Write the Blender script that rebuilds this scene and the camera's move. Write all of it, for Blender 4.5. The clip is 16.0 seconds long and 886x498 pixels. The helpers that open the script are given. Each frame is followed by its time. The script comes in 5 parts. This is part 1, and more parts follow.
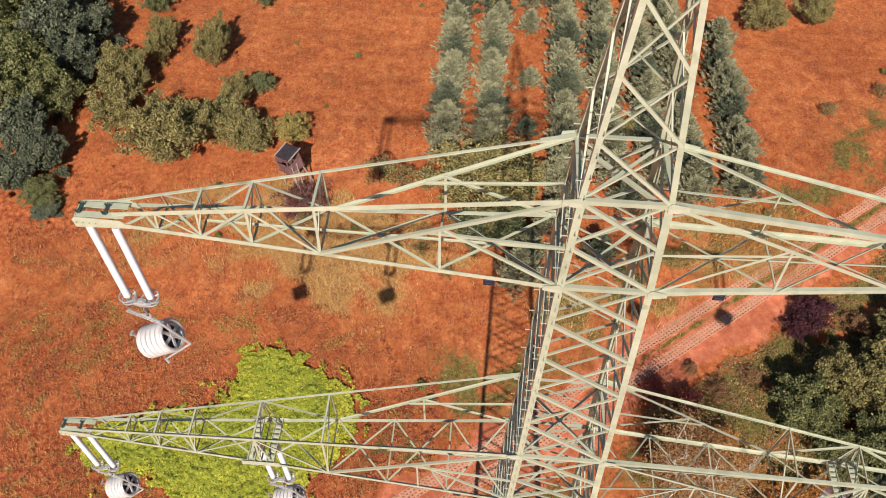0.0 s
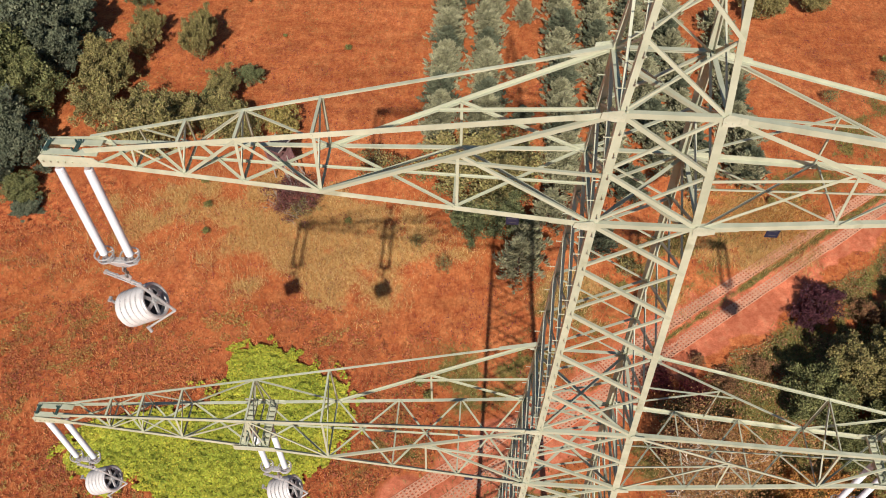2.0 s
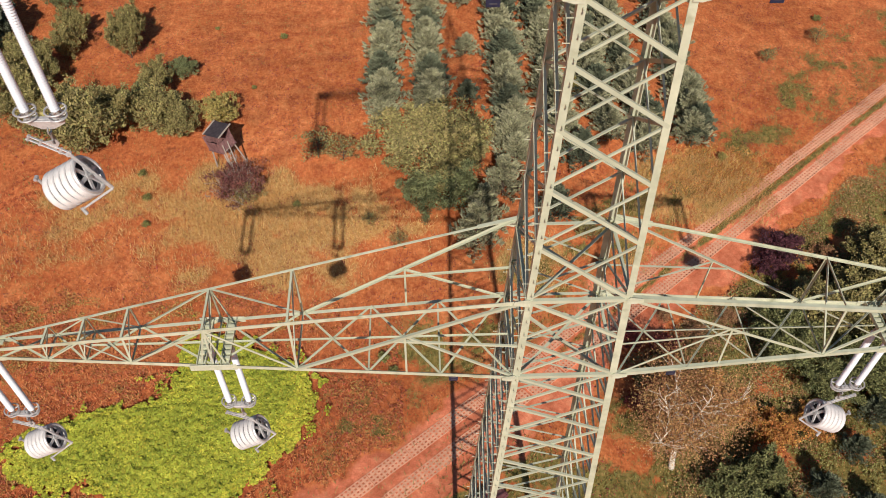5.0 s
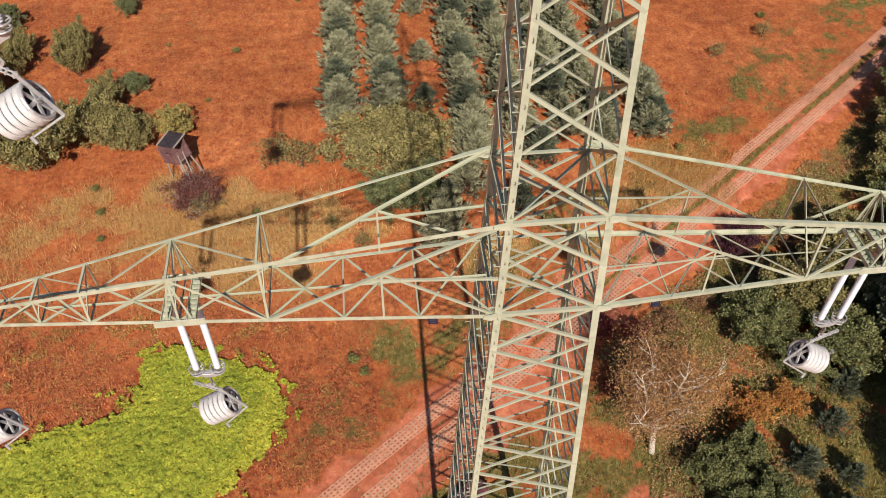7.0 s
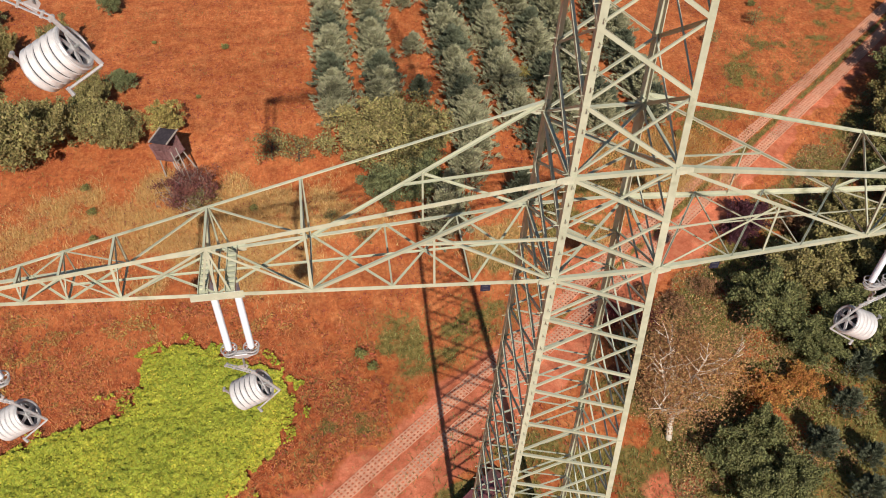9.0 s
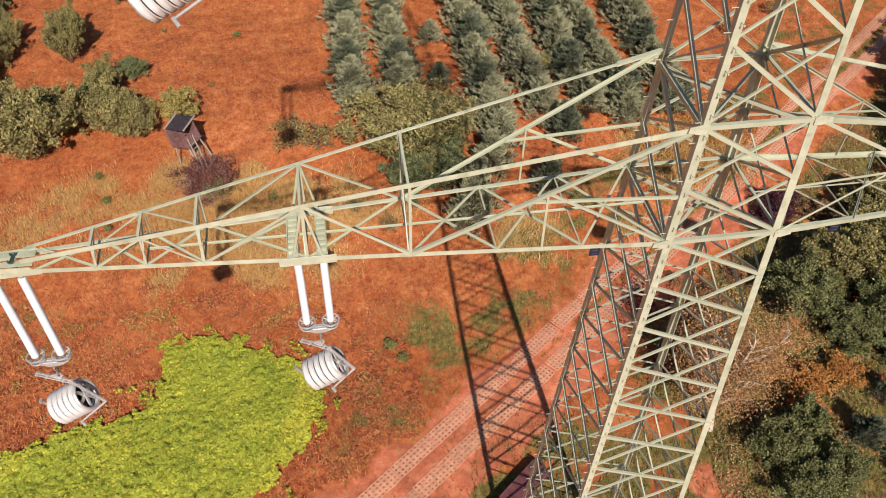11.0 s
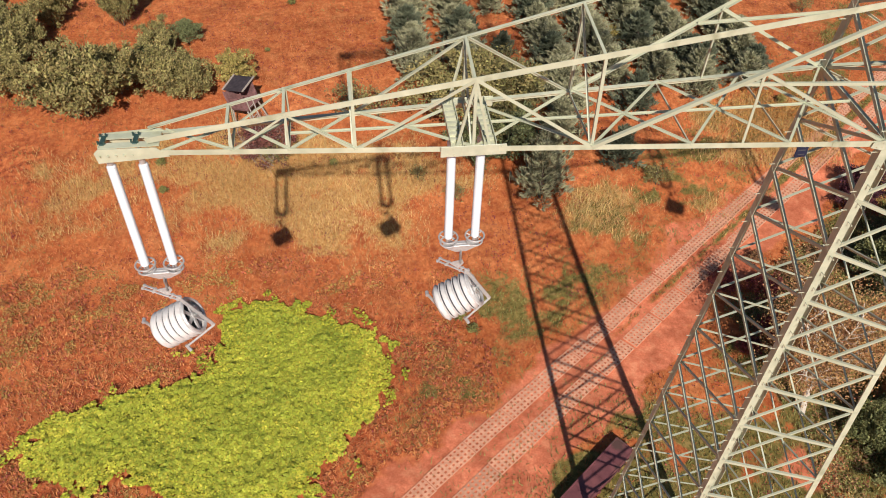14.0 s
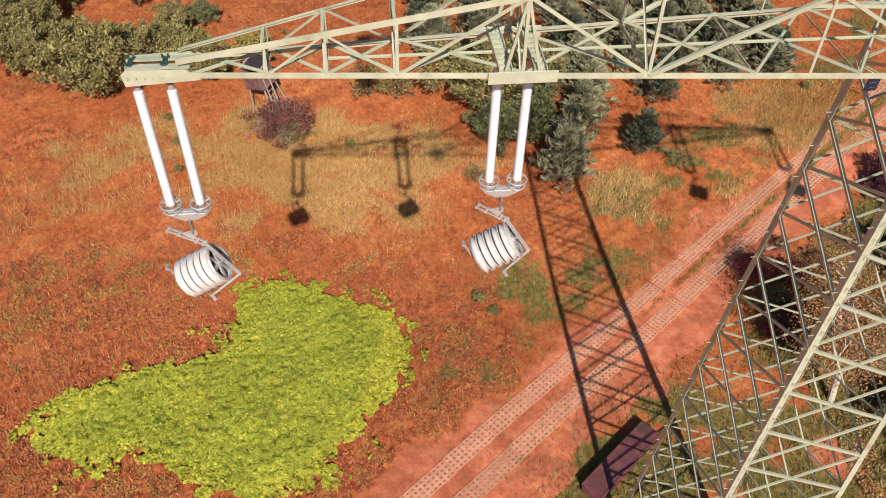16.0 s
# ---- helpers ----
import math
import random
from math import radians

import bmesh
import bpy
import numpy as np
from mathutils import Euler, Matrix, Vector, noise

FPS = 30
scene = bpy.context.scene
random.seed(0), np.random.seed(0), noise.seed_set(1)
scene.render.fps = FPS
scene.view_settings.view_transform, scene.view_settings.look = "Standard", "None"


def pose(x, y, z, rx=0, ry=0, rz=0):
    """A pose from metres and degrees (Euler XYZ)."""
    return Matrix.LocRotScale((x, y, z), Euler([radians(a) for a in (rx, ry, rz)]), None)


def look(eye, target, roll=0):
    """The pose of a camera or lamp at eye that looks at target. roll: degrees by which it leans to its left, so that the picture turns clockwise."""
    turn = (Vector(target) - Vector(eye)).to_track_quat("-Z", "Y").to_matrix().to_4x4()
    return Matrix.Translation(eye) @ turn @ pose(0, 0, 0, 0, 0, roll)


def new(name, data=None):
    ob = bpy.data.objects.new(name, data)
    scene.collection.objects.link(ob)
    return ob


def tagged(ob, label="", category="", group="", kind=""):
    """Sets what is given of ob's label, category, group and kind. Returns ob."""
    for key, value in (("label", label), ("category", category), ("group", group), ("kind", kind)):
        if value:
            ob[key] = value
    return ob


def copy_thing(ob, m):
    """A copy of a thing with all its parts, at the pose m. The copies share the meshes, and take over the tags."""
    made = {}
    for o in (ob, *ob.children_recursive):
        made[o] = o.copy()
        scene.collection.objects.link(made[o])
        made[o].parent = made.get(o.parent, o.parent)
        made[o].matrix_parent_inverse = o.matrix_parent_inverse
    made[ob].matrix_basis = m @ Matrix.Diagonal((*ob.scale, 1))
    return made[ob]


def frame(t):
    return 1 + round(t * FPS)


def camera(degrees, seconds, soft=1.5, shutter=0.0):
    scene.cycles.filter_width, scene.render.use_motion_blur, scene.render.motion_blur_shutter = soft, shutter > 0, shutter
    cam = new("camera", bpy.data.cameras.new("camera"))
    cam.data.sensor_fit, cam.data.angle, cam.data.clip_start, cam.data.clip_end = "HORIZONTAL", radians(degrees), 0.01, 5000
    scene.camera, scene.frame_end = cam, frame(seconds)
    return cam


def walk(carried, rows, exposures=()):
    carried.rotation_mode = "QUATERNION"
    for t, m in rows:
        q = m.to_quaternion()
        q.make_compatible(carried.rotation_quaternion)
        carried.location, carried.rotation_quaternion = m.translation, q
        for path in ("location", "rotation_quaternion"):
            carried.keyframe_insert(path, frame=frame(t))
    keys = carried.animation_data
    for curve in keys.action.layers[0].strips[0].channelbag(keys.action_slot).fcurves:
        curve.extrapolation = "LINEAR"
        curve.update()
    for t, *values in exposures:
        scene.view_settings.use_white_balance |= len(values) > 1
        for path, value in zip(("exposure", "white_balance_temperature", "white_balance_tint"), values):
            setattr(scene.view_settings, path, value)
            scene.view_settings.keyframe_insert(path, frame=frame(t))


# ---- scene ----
# camera and its flight: seconds, place, heading, tilt from straight down, lean
PATH = [
    (0.0, -2.89, -12.39, 54.15, 4.89, 38.55, -0.14),
    (0.5, -3.08, -12.55, 53.44, 4.87, 38.84, -0.04),
    (1.0, -3.21, -12.53, 52.65, 4.85, 39.14, -0.03),
    (1.5, -3.32, -12.36, 51.97, 4.44, 39.24, -0.01),
    (2.0, -3.51, -12.31, 51.37, 3.69, 39.36, 0.07),
    (2.5, -3.69, -12.57, 50.62, 3.71, 39.41, 0.07),
    (3.0, -3.84, -13.05, 49.79, 3.76, 39.58, 0.14),
    (3.5, -3.99, -13.44, 49.02, 3.75, 39.69, 0.26),
    (4.0, -4.07, -13.84, 48.17, 3.52, 39.82, 0.27),
    (4.5, -4.14, -14.17, 47.42, 0.92, 40.67, 0.31),
    (4.7, -4.16, -14.28, 47.16, -0.51, 41.01, 0.32),
    (6.8, -4.60, -15.88, 44.45, -5.75, 43.92, 0.53),
    (7.0, -4.70, -15.97, 44.19, -6.35, 44.05, 0.54),
    (7.5, -5.16, -15.95, 43.75, -8.24, 44.26, 0.46),
    (8.0, -5.68, -15.99, 43.27, -8.44, 44.55, 0.56),
    (8.5, -6.17, -15.91, 42.83, -8.56, 44.61, 0.64),
    (9.0, -6.77, -15.79, 42.47, -8.72, 44.62, 0.80),
    (9.2, -7.05, -15.74, 42.29, -8.82, 44.70, 0.87),
    (11.3, -10.30, -14.82, 40.13, -10.45, 44.97, 1.87),
    (11.5, -10.65, -14.71, 39.85, -10.56, 45.02, 1.93),
    (12.0, -11.49, -14.45, 39.07, -10.39, 45.01, 1.88),
    (12.5, -12.20, -14.16, 38.26, -10.36, 45.06, 1.92),
    (13.0, -12.61, -14.10, 37.57, -10.20, 45.14, 1.85),
    (13.5, -12.90, -14.24, 37.03, -8.80, 45.14, 1.91),
    (14.0, -13.26, -14.29, 36.72, -8.46, 45.18, 1.91),
    (14.5, -13.55, -14.28, 36.40, -8.20, 45.18, 1.94),
    (15.0, -13.70, -14.36, 35.94, -7.89, 45.24, 1.93),
    (15.5, -13.83, -14.41, 35.44, -7.68, 45.31, 1.91),
    (16.0, -14.01, -14.46, 34.96, -7.65, 45.36, 1.97),
]
cam = camera(58.43, 16.0, soft=1.0)
walk(cam, [(t, pose(x, y, z, 0, 0, yaw) @ pose(0, 0, 0, tilt, 0, 0) @ pose(0, 0, 0, 0, 0, lean))
           for t, x, y, z, yaw, tilt, lean in PATH], exposures=[(0.0, 0.03), (1.2, 0.02), (2.5, -0.09), (4.2, -0.08), (8.0, -0.12), (9.2, -0.09), (11.5, 0.0), (13.0, 0.02), (16.0, -0.02)])

# ---------------------------------------------------------------- light
SUN_TO = Vector((-0.35, 24.35, -20.4)).normalized()
world = bpy.data.worlds.new("sky")
scene.world = world
world.use_nodes = True
wn = world.node_tree.nodes
wn.clear()
sky = wn.new("ShaderNodeTexSky")
sky.sky_type, sky.sun_disc = "NISHITA", False
sky.sun_elevation, sky.sun_rotation = radians(39.9), radians(180)
sky.air_density, sky.dust_density, sky.ozone_density = 1.0, 0.8, 5.0
bg = wn.new("ShaderNodeBackground")
bg.inputs["Strength"].default_value = 0.062
wo = wn.new("ShaderNodeOutputWorld")
world.node_tree.links.new(sky.outputs[0], bg.inputs[0])
world.node_tree.links.new(bg.outputs[0], wo.inputs[0])
sun = new("sun", bpy.data.lights.new("sun", "SUN"))
sun.data.energy, sun.data.angle, sun.data.color = 5.0, radians(0.53), (1.0, 0.928, 0.852)
sun.matrix_world = look(-SUN_TO * 200, (0, 0, 0))


# ---------------------------------------------------------------- materials
def material(name, dark, light, scale, rough=0.8, metal=0.0, bump=0.1, random_to=0.0, island=False, stain=None, detail=8.0, coord="Object", subsurface=0.0):
    """Two-scale noise colour between dark and light, with bump and a random tint per object or island."""
    m = bpy.data.materials.new(name)
    m.use_nodes = True
    nt = m.node_tree
    b = nt.nodes["Principled BSDF"]
    b.inputs["Roughness"].default_value, b.inputs["Metallic"].default_value = rough, metal
    tc = nt.nodes.new("ShaderNodeTexCoord")
    n1 = nt.nodes.new("ShaderNodeTexNoise")
    n1.inputs["Scale"].default_value, n1.inputs["Detail"].default_value = scale, detail
    n2 = nt.nodes.new("ShaderNodeTexNoise")
    n2.inputs["Scale"].default_value, n2.inputs["Detail"].default_value = scale * 0.11, 4.0
    add = nt.nodes.new("ShaderNodeMath")
    add.operation = "ADD"
    half = nt.nodes.new("ShaderNodeMath")
    half.operation = "MULTIPLY"
    half.inputs[1].default_value = 0.5
    ramp = nt.nodes.new("ShaderNodeValToRGB")
    ramp.color_ramp.elements[0].position, ramp.color_ramp.elements[1].position = 0.36, 0.64
    ramp.color_ramp.elements[0].color, ramp.color_ramp.elements[1].color = (*dark, 1), (*light, 1)
    L = nt.links.new
    L(tc.outputs[coord], n1.inputs["Vector"]), L(tc.outputs[coord], n2.inputs["Vector"])
    L(n1.outputs[0], add.inputs[0]), L(n2.outputs[0], add.inputs[1]), L(add.outputs[0], half.inputs[0]), L(half.outputs[0], ramp.inputs[0])
    out = ramp.outputs[0]
    if random_to:
        hsv = nt.nodes.new("ShaderNodeHueSaturation")
        rnd = nt.nodes.new("ShaderNodeNewGeometry" if island else "ShaderNodeObjectInfo").outputs["Random Per Island" if island else "Random"]
        mr = nt.nodes.new("ShaderNodeMapRange")
        mr.inputs["To Min"].default_value, mr.inputs["To Max"].default_value = 1 - random_to, 1 + random_to
        L(rnd, mr.inputs["Value"]), L(mr.outputs[0], hsv.inputs["Value"]), L(out, hsv.inputs["Color"])
        out = hsv.outputs[0]
    if stain:
        n3 = nt.nodes.new("ShaderNodeTexNoise")
        n3.inputs["Scale"].default_value, n3.inputs["Detail"].default_value = stain[1], 6.0
        r3 = nt.nodes.new("ShaderNodeValToRGB")
        r3.color_ramp.elements[0].position, r3.color_ramp.elements[1].position = stain[2], stain[2] + 0.12
        mix = nt.nodes.new("ShaderNodeMix")
        mix.data_type = "RGBA"
        mix.inputs["B"].default_value = (*stain[0], 1)
        L(tc.outputs[coord], n3.inputs["Vector"]), L(n3.outputs[0], r3.inputs[0]), L(r3.outputs[0], mix.inputs[0]), L(out, mix.inputs["A"])
        out = mix.outputs["Result"]
    L(out, b.inputs["Base Color"])
    if bump:
        bp = nt.nodes.new("ShaderNodeBump")
        bp.inputs["Strength"].default_value, bp.inputs["Distance"].default_value = bump, 0.02
        L(n1.outputs[0], bp.inputs["Height"]), L(bp.outputs[0], b.inputs["Normal"])
    return m


M_PAINT = material("pale_green_paint", (0.405, 0.42, 0.295), (0.59, 0.59, 0.425), 3.0, 0.5, 0.0, 0.08, 0.07, stain=((0.33, 0.335, 0.215), 1.3, 0.60))
M_PLATE = material("gusset_paint", (0.43, 0.445, 0.32), (0.61, 0.605, 0.45), 4.0, 0.55, 0.0, 0.08, 0.05)
M_BOLT = material("galvanised_steel", (0.30, 0.31, 0.30), (0.46, 0.46, 0.44), 20.0, 0.45, 0.7, 0.05, 0.1)
M_CLAMP = material("dark_green_steel", (0.03, 0.07, 0.06), (0.07, 0.12, 0.10), 12.0, 0.5, 0.3, 0.1)
M_PORCELAIN = material("white_porcelain", (0.74, 0.78, 0.82), (0.86, 0.88, 0.90), 2.0, 0.25, 0.0, 0.0)
M_ALU = material("dull_aluminium", (0.42, 0.405, 0.39), (0.60, 0.58, 0.56), 14.0, 0.45, 0.35, 0.08, 0.06)
M_DRUM = material("pale_sheave_lining", (0.54, 0.51, 0.49), (0.74, 0.70, 0.67), 5.0, 0.55, 0.0, 0.05, 0.05, stain=((0.36, 0.33, 0.31), 2.2, 0.60))
# near-black discs set in the gaps between sheaves and behind the spokes
M_GAP = material("black_gap_fill", (0.02, 0.02, 0.025), (0.05, 0.05, 0.06), 10.0, 0.7)
M_SIGN = material("dark_blue_enamel", (0.010, 0.014, 0.035), (0.022, 0.028, 0.065), 9.0, 0.4)
M_SIGNBAR = material("white_enamel", (0.05, 0.05, 0.06), (0.09, 0.09, 0.10), 9.0, 0.4)
# floors of the slab holes, darker than the soil round the track
M_PIT = material("dark_red_soil", (0.12, 0.035, 0.018), (0.24, 0.075, 0.035), 5.0, 0.95, 0.0, 0.3)
M_SLAB = material("worn_concrete", (0.50, 0.225, 0.13), (0.74, 0.40, 0.25), 3.0, 0.9, 0.0, 0.3, 0.12, stain=((0.50, 0.19, 0.10), 0.6, 0.60))
M_FOOT = material("grey_concrete", (0.30, 0.28, 0.25), (0.45, 0.42, 0.38), 3.0, 0.9, 0.0, 0.3)
M_RUST = material("rust_red_steel", (0.13, 0.040, 0.045), (0.26, 0.09, 0.09), 2.0, 0.7, 0.1, 0.15, stain=((0.10, 0.05, 0.04), 0.8, 0.55))
M_DARKWOOD = material("weathered_wood", (0.15, 0.065, 0.062), (0.32, 0.165, 0.15), 5.0, 0.85, 0.0, 0.3, 0.2)
M_FELT = material("grey_roof_felt", (0.030, 0.022, 0.026), (0.075, 0.055, 0.06), 4.0, 0.9, 0.0, 0.3)
M_PALEWOOD = material("bleached_wood", (0.30, 0.24, 0.19), (0.48, 0.40, 0.33), 6.0, 0.85, 0.0, 0.2, 0.1)
M_BARK = material("brown_bark", (0.06, 0.04, 0.03), (0.14, 0.095, 0.07), 8.0, 0.9, 0.0, 0.5)
M_BIRCH = material("white_birch_bark", (0.58, 0.48, 0.37), (0.80, 0.71, 0.58), 5.0, 0.8, 0.0, 0.2, stain=((0.16, 0.11, 0.08), 4.0, 0.68))


def leaf_material(name, dark, light, spread=0.3, hue=0.02, scale=0.9):
    m = material(name, dark, light, scale, 0.75, 0.0, 0.0, spread, island=True)
    nt = m.node_tree
    hsv = next(n for n in nt.nodes if n.bl_idname == "ShaderNodeHueSaturation")
    geo = next(n for n in nt.nodes if n.bl_idname == "ShaderNodeNewGeometry")
    mul = nt.nodes.new("ShaderNodeMath")
    mul.operation = "MULTIPLY"
    mul.inputs[1].default_value = 7.31
    fr = nt.nodes.new("ShaderNodeMath")
    fr.operation = "FRACT"
    mr = nt.nodes.new("ShaderNodeMapRange")
    mr.inputs["To Min"].default_value, mr.inputs["To Max"].default_value = 0.5 - hue, 0.5 + hue
    nt.links.new(geo.outputs["Random Per Island"], mul.inputs[0])
    nt.links.new(mul.outputs[0], fr.inputs[0])
    nt.links.new(fr.outputs[0], mr.inputs["Value"])
    nt.links.new(mr.outputs[0], hsv.inputs["Hue"])
    return m


M_PINE = leaf_material("blue_green_needles", (0.235, 0.228, 0.125), (0.43, 0.405, 0.235), 0.35)
M_SPRUCE = leaf_material("dark_green_needles", (0.085, 0.10, 0.058), (0.19, 0.20, 0.115), 0.4)
M_OLIVE = leaf_material("olive_leaves", (0.19, 0.160, 0.052), (0.40, 0.330, 0.12), 0.4)
M_YELLOWISH = leaf_material("yellow_olive_leaves", (0.30, 0.235, 0.06), (0.48, 0.38, 0.12), 0.35)
M_DEEP = leaf_material("deep_green_leaves", (0.12, 0.13, 0.042), (0.28, 0.27, 0.095), 0.45)
M_GREYGREEN = leaf_material("grey_green_leaves", (0.125, 0.145, 0.055), (0.26, 0.265, 0.11), 0.4)
M_GOLD = leaf_material("golden_autumn_leaves", (0.42, 0.17, 0.035), (0.66, 0.33, 0.09), 0.35)
M_AUTUMN = leaf_material("brown_autumn_leaves", (0.27, 0.13, 0.055), (0.43, 0.235, 0.105), 0.4)
M_REDLEAF = leaf_material("dark_red_leaves", (0.17, 0.028, 0.026), (0.33, 0.062, 0.045), 0.5)
M_PATCH = leaf_material("lime_green_leaves", (0.20, 0.24, 0.018), (0.42, 0.425, 0.036), 0.26, 0.02, 0.5)
M_DRYGRASS = leaf_material("rust_dry_grass", (0.34, 0.095, 0.032), (0.60, 0.24, 0.085), 0.35, 0.012, 0.25)
M_STRAW = leaf_material("pale_straw", (0.50, 0.29, 0.10), (0.70, 0.48, 0.20), 0.3, 0.015, 0.4)
M_PATCHY = leaf_material("yellow_leaves", (0.36, 0.34, 0.02), (0.56, 0.50, 0.05), 0.25, 0.02, 0.5)
M_MAROON = leaf_material("maroon_twig_leaves", (0.13, 0.040, 0.036), (0.30, 0.115, 0.07), 0.45)
M_BIRCHLEAF = leaf_material("sparse_birch_leaves", (0.33, 0.165, 0.06), (0.50, 0.275, 0.11), 0.3)
M_PURPLE = leaf_material("dark_purple_leaves", (0.055, 0.016, 0.024), (0.14, 0.035, 0.045), 0.5)
M_PATCHHERB = leaf_material("olive_herb_leaves", (0.30, 0.165, 0.040), (0.50, 0.29, 0.080), 0.3)
M_RUSTHERB = leaf_material("rust_herb_leaves", (0.36, 0.10, 0.034), (0.54, 0.19, 0.06), 0.3, 0.02)
M_WEED = leaf_material("green_weeds", (0.155, 0.15, 0.040), (0.29, 0.26, 0.075), 0.35)


# ---------------------------------------------------------------- mesh helpers
def mesh_of(name, verts, faces, mat, smooth=False):
    me = bpy.data.meshes.new(name)
    me.from_pydata([tuple(v) for v in verts], [], faces)
    me.materials.append(mat)
    if smooth:
        me.polygons.foreach_set("use_smooth", [True] * len(me.polygons))
    me.update()
    return me


def put(name, me, parent=None, m=None, label=""):
    ob = new(name, me)
    ob.parent = parent
    if m is not None:
        ob.matrix_basis = m
    return tagged(ob, label)


def part(name, bm, mat, parent=None, label="", m=None):
    me = bpy.data.meshes.new(name)
    bm.to_mesh(me)
    bm.free()
    me.materials.append(mat)
    return put(name, me, parent, m, label)


def box_into(bm, lo, hi, m=Matrix(), bevel=0.0):
    lo, hi = Vector(lo), Vector(hi)
    r = bmesh.ops.create_cube(bm, size=1.0, matrix=m @ Matrix.Translation((lo + hi) / 2) @ Matrix.Diagonal((*(hi - lo), 1)))
    if bevel:
        edges = list({e for v in r["verts"] for e in v.link_edges})
        bmesh.ops.bevel(bm, geom=edges, offset=bevel, segments=1, affect="EDGES")


def rod_into(bm, p, q, r1, r2=None, seg=8):
    p, q = Vector(p), Vector(q)
    d = q - p
    m = Matrix.Translation((p + q) / 2) @ d.to_track_quat("Z", "Y").to_matrix().to_4x4()
    bmesh.ops.create_cone(bm, cap_ends=True, segments=seg, radius1=r1, radius2=r1 if r2 is None else r2, depth=d.length, matrix=m)


def torus_into(bm, c, R, r, axis="Z", seg=20, ring=6, m=Matrix()):
    vs = []
    for i in range(seg):
        a = 2 * math.pi * i / seg
        row = []
        for j in range(ring):
            b = 2 * math.pi * j / ring
            k = R + r * math.cos(b)
            p = Vector((k * math.cos(a), k * math.sin(a), r * math.sin(b)))
            if axis == "X":
                p = Vector((p.z, p.x, p.y))
            row.append(bm.verts.new(m @ (p + Vector(c))))
        vs.append(row)
    for i in range(seg):
        for j in range(ring):
            bm.faces.new((vs[i][j], vs[(i + 1) % seg][j], vs[(i + 1) % seg][(j + 1) % ring], vs[i][(j + 1) % ring]))


def profile_verts(w, t):
    """An angle section: one flange in the face, the other turned inward."""
    h = w / 2
    return [(-h, 0), (h, 0), (h, t), (-h + t, t), (-h + t, w * 0.85), (-h, w * 0.85)]


ANGLES = {}


def angle_mesh(w, mat):
    """A steel angle of unit length along z, shared by all bars of that width."""
    if (w, mat.name) not in ANGLES:
        pr = profile_verts(w, max(0.012, w * 0.11))
        n = len(pr)
        vs = [(x, y, 0) for x, y in pr] + [(x, y, 1) for x, y in pr]
        fs = [(i, (i + 1) % n, n + (i + 1) % n, n + i) for i in range(n)]
        fs += [(0, 3, 2, 1), (0, 5, 4, 3), (n, n + 1, n + 2, n + 3), (n, n + 3, n + 4, n + 5)]
        ANGLES[w, mat.name] = mesh_of("angle_bar", vs, fs, mat)
    return ANGLES[w, mat.name]


def bar_matrix(p, q, inward):
    p, q = Vector(p), Vector(q)
    z = (q - p)
    ln = z.length
    z = z / ln
    y = Vector(inward) - z * z.dot(Vector(inward))
    y.normalize()
    x = y.cross(z)
    return Matrix(((x.x, y.x, z.x * ln, p.x), (x.y, y.y, z.y * ln, p.y), (x.z, y.z, z.z * ln, p.z), (0, 0, 0, 1)))


def bar(name, p, q, w, parent, inward, offset=0.0, mat=None):
    inward = Vector(inward).normalized()
    p, q = Vector(p) + inward * offset, Vector(q) + inward * offset
    return put(name, angle_mesh(w, mat or M_PAINT), parent, bar_matrix(p, q, inward))


def bar_into(bm, p, q, w, inward, t=None):
    m = bar_matrix(p, q, inward)
    pr = profile_verts(w, t or max(0.014, w * 0.11))
    n = len(pr)
    a = [bm.verts.new(m @ Vector((x, y, 0))) for x, y in pr]
    b = [bm.verts.new(m @ Vector((x, y, 1))) for x, y in pr]
    for i in range(n):
        bm.faces.new((a[i], a[(i + 1) % n], b[(i + 1) % n], b[i]))
    bm.faces.new((a[0], a[3], a[2], a[1])), bm.faces.new((a[0], a[5], a[4], a[3]))
    bm.faces.new((b[0], b[1], b[2], b[3])), bm.faces.new((b[0], b[3], b[4], b[5]))


def corner_into(bm, p, q, w, t, sx, sy):
    """A leg angle with its corner outward at (sx, sy)."""
    p, q = Vector(p), Vector(q)
    pr = [(0, 0), (-sx * w, 0), (-sx * w, -sy * t), (-sx * t, -sy * t), (-sx * t, -sy * w), (0, -sy * w)]
    a = [bm.verts.new(p + Vector((x, y, 0))) for x, y in pr]
    b = [bm.verts.new(q + Vector((x, y, 0))) for x, y in pr]
    n = 6
    for i in range(n):
        bm.faces.new((a[i], a[(i + 1) % n], b[(i + 1) % n], b[i]))
    for s in (a, b):
        bm.faces.new((s[0], s[1], s[2], s[3])), bm.faces.new((s[0], s[3], s[4], s[5]))
    bmesh.ops.recalc_face_normals(bm, faces=bm.faces)


# ---------------------------------------------------------------- the pylon
LEVELS = [(-2.3, 2.72), (26.26, 1.58), (29.79, 1.445), (38.79, 1.15), (41.7, 1.01), (50.6, 0.16)]


def half(z):
    for (z0, a0), (z1, a1) in zip(LEVELS, LEVELS[1:]):
        if z <= z1:
            return a0 + (a1 - a0) * (z - z0) / (z1 - z0)
    return LEVELS[-1][1]


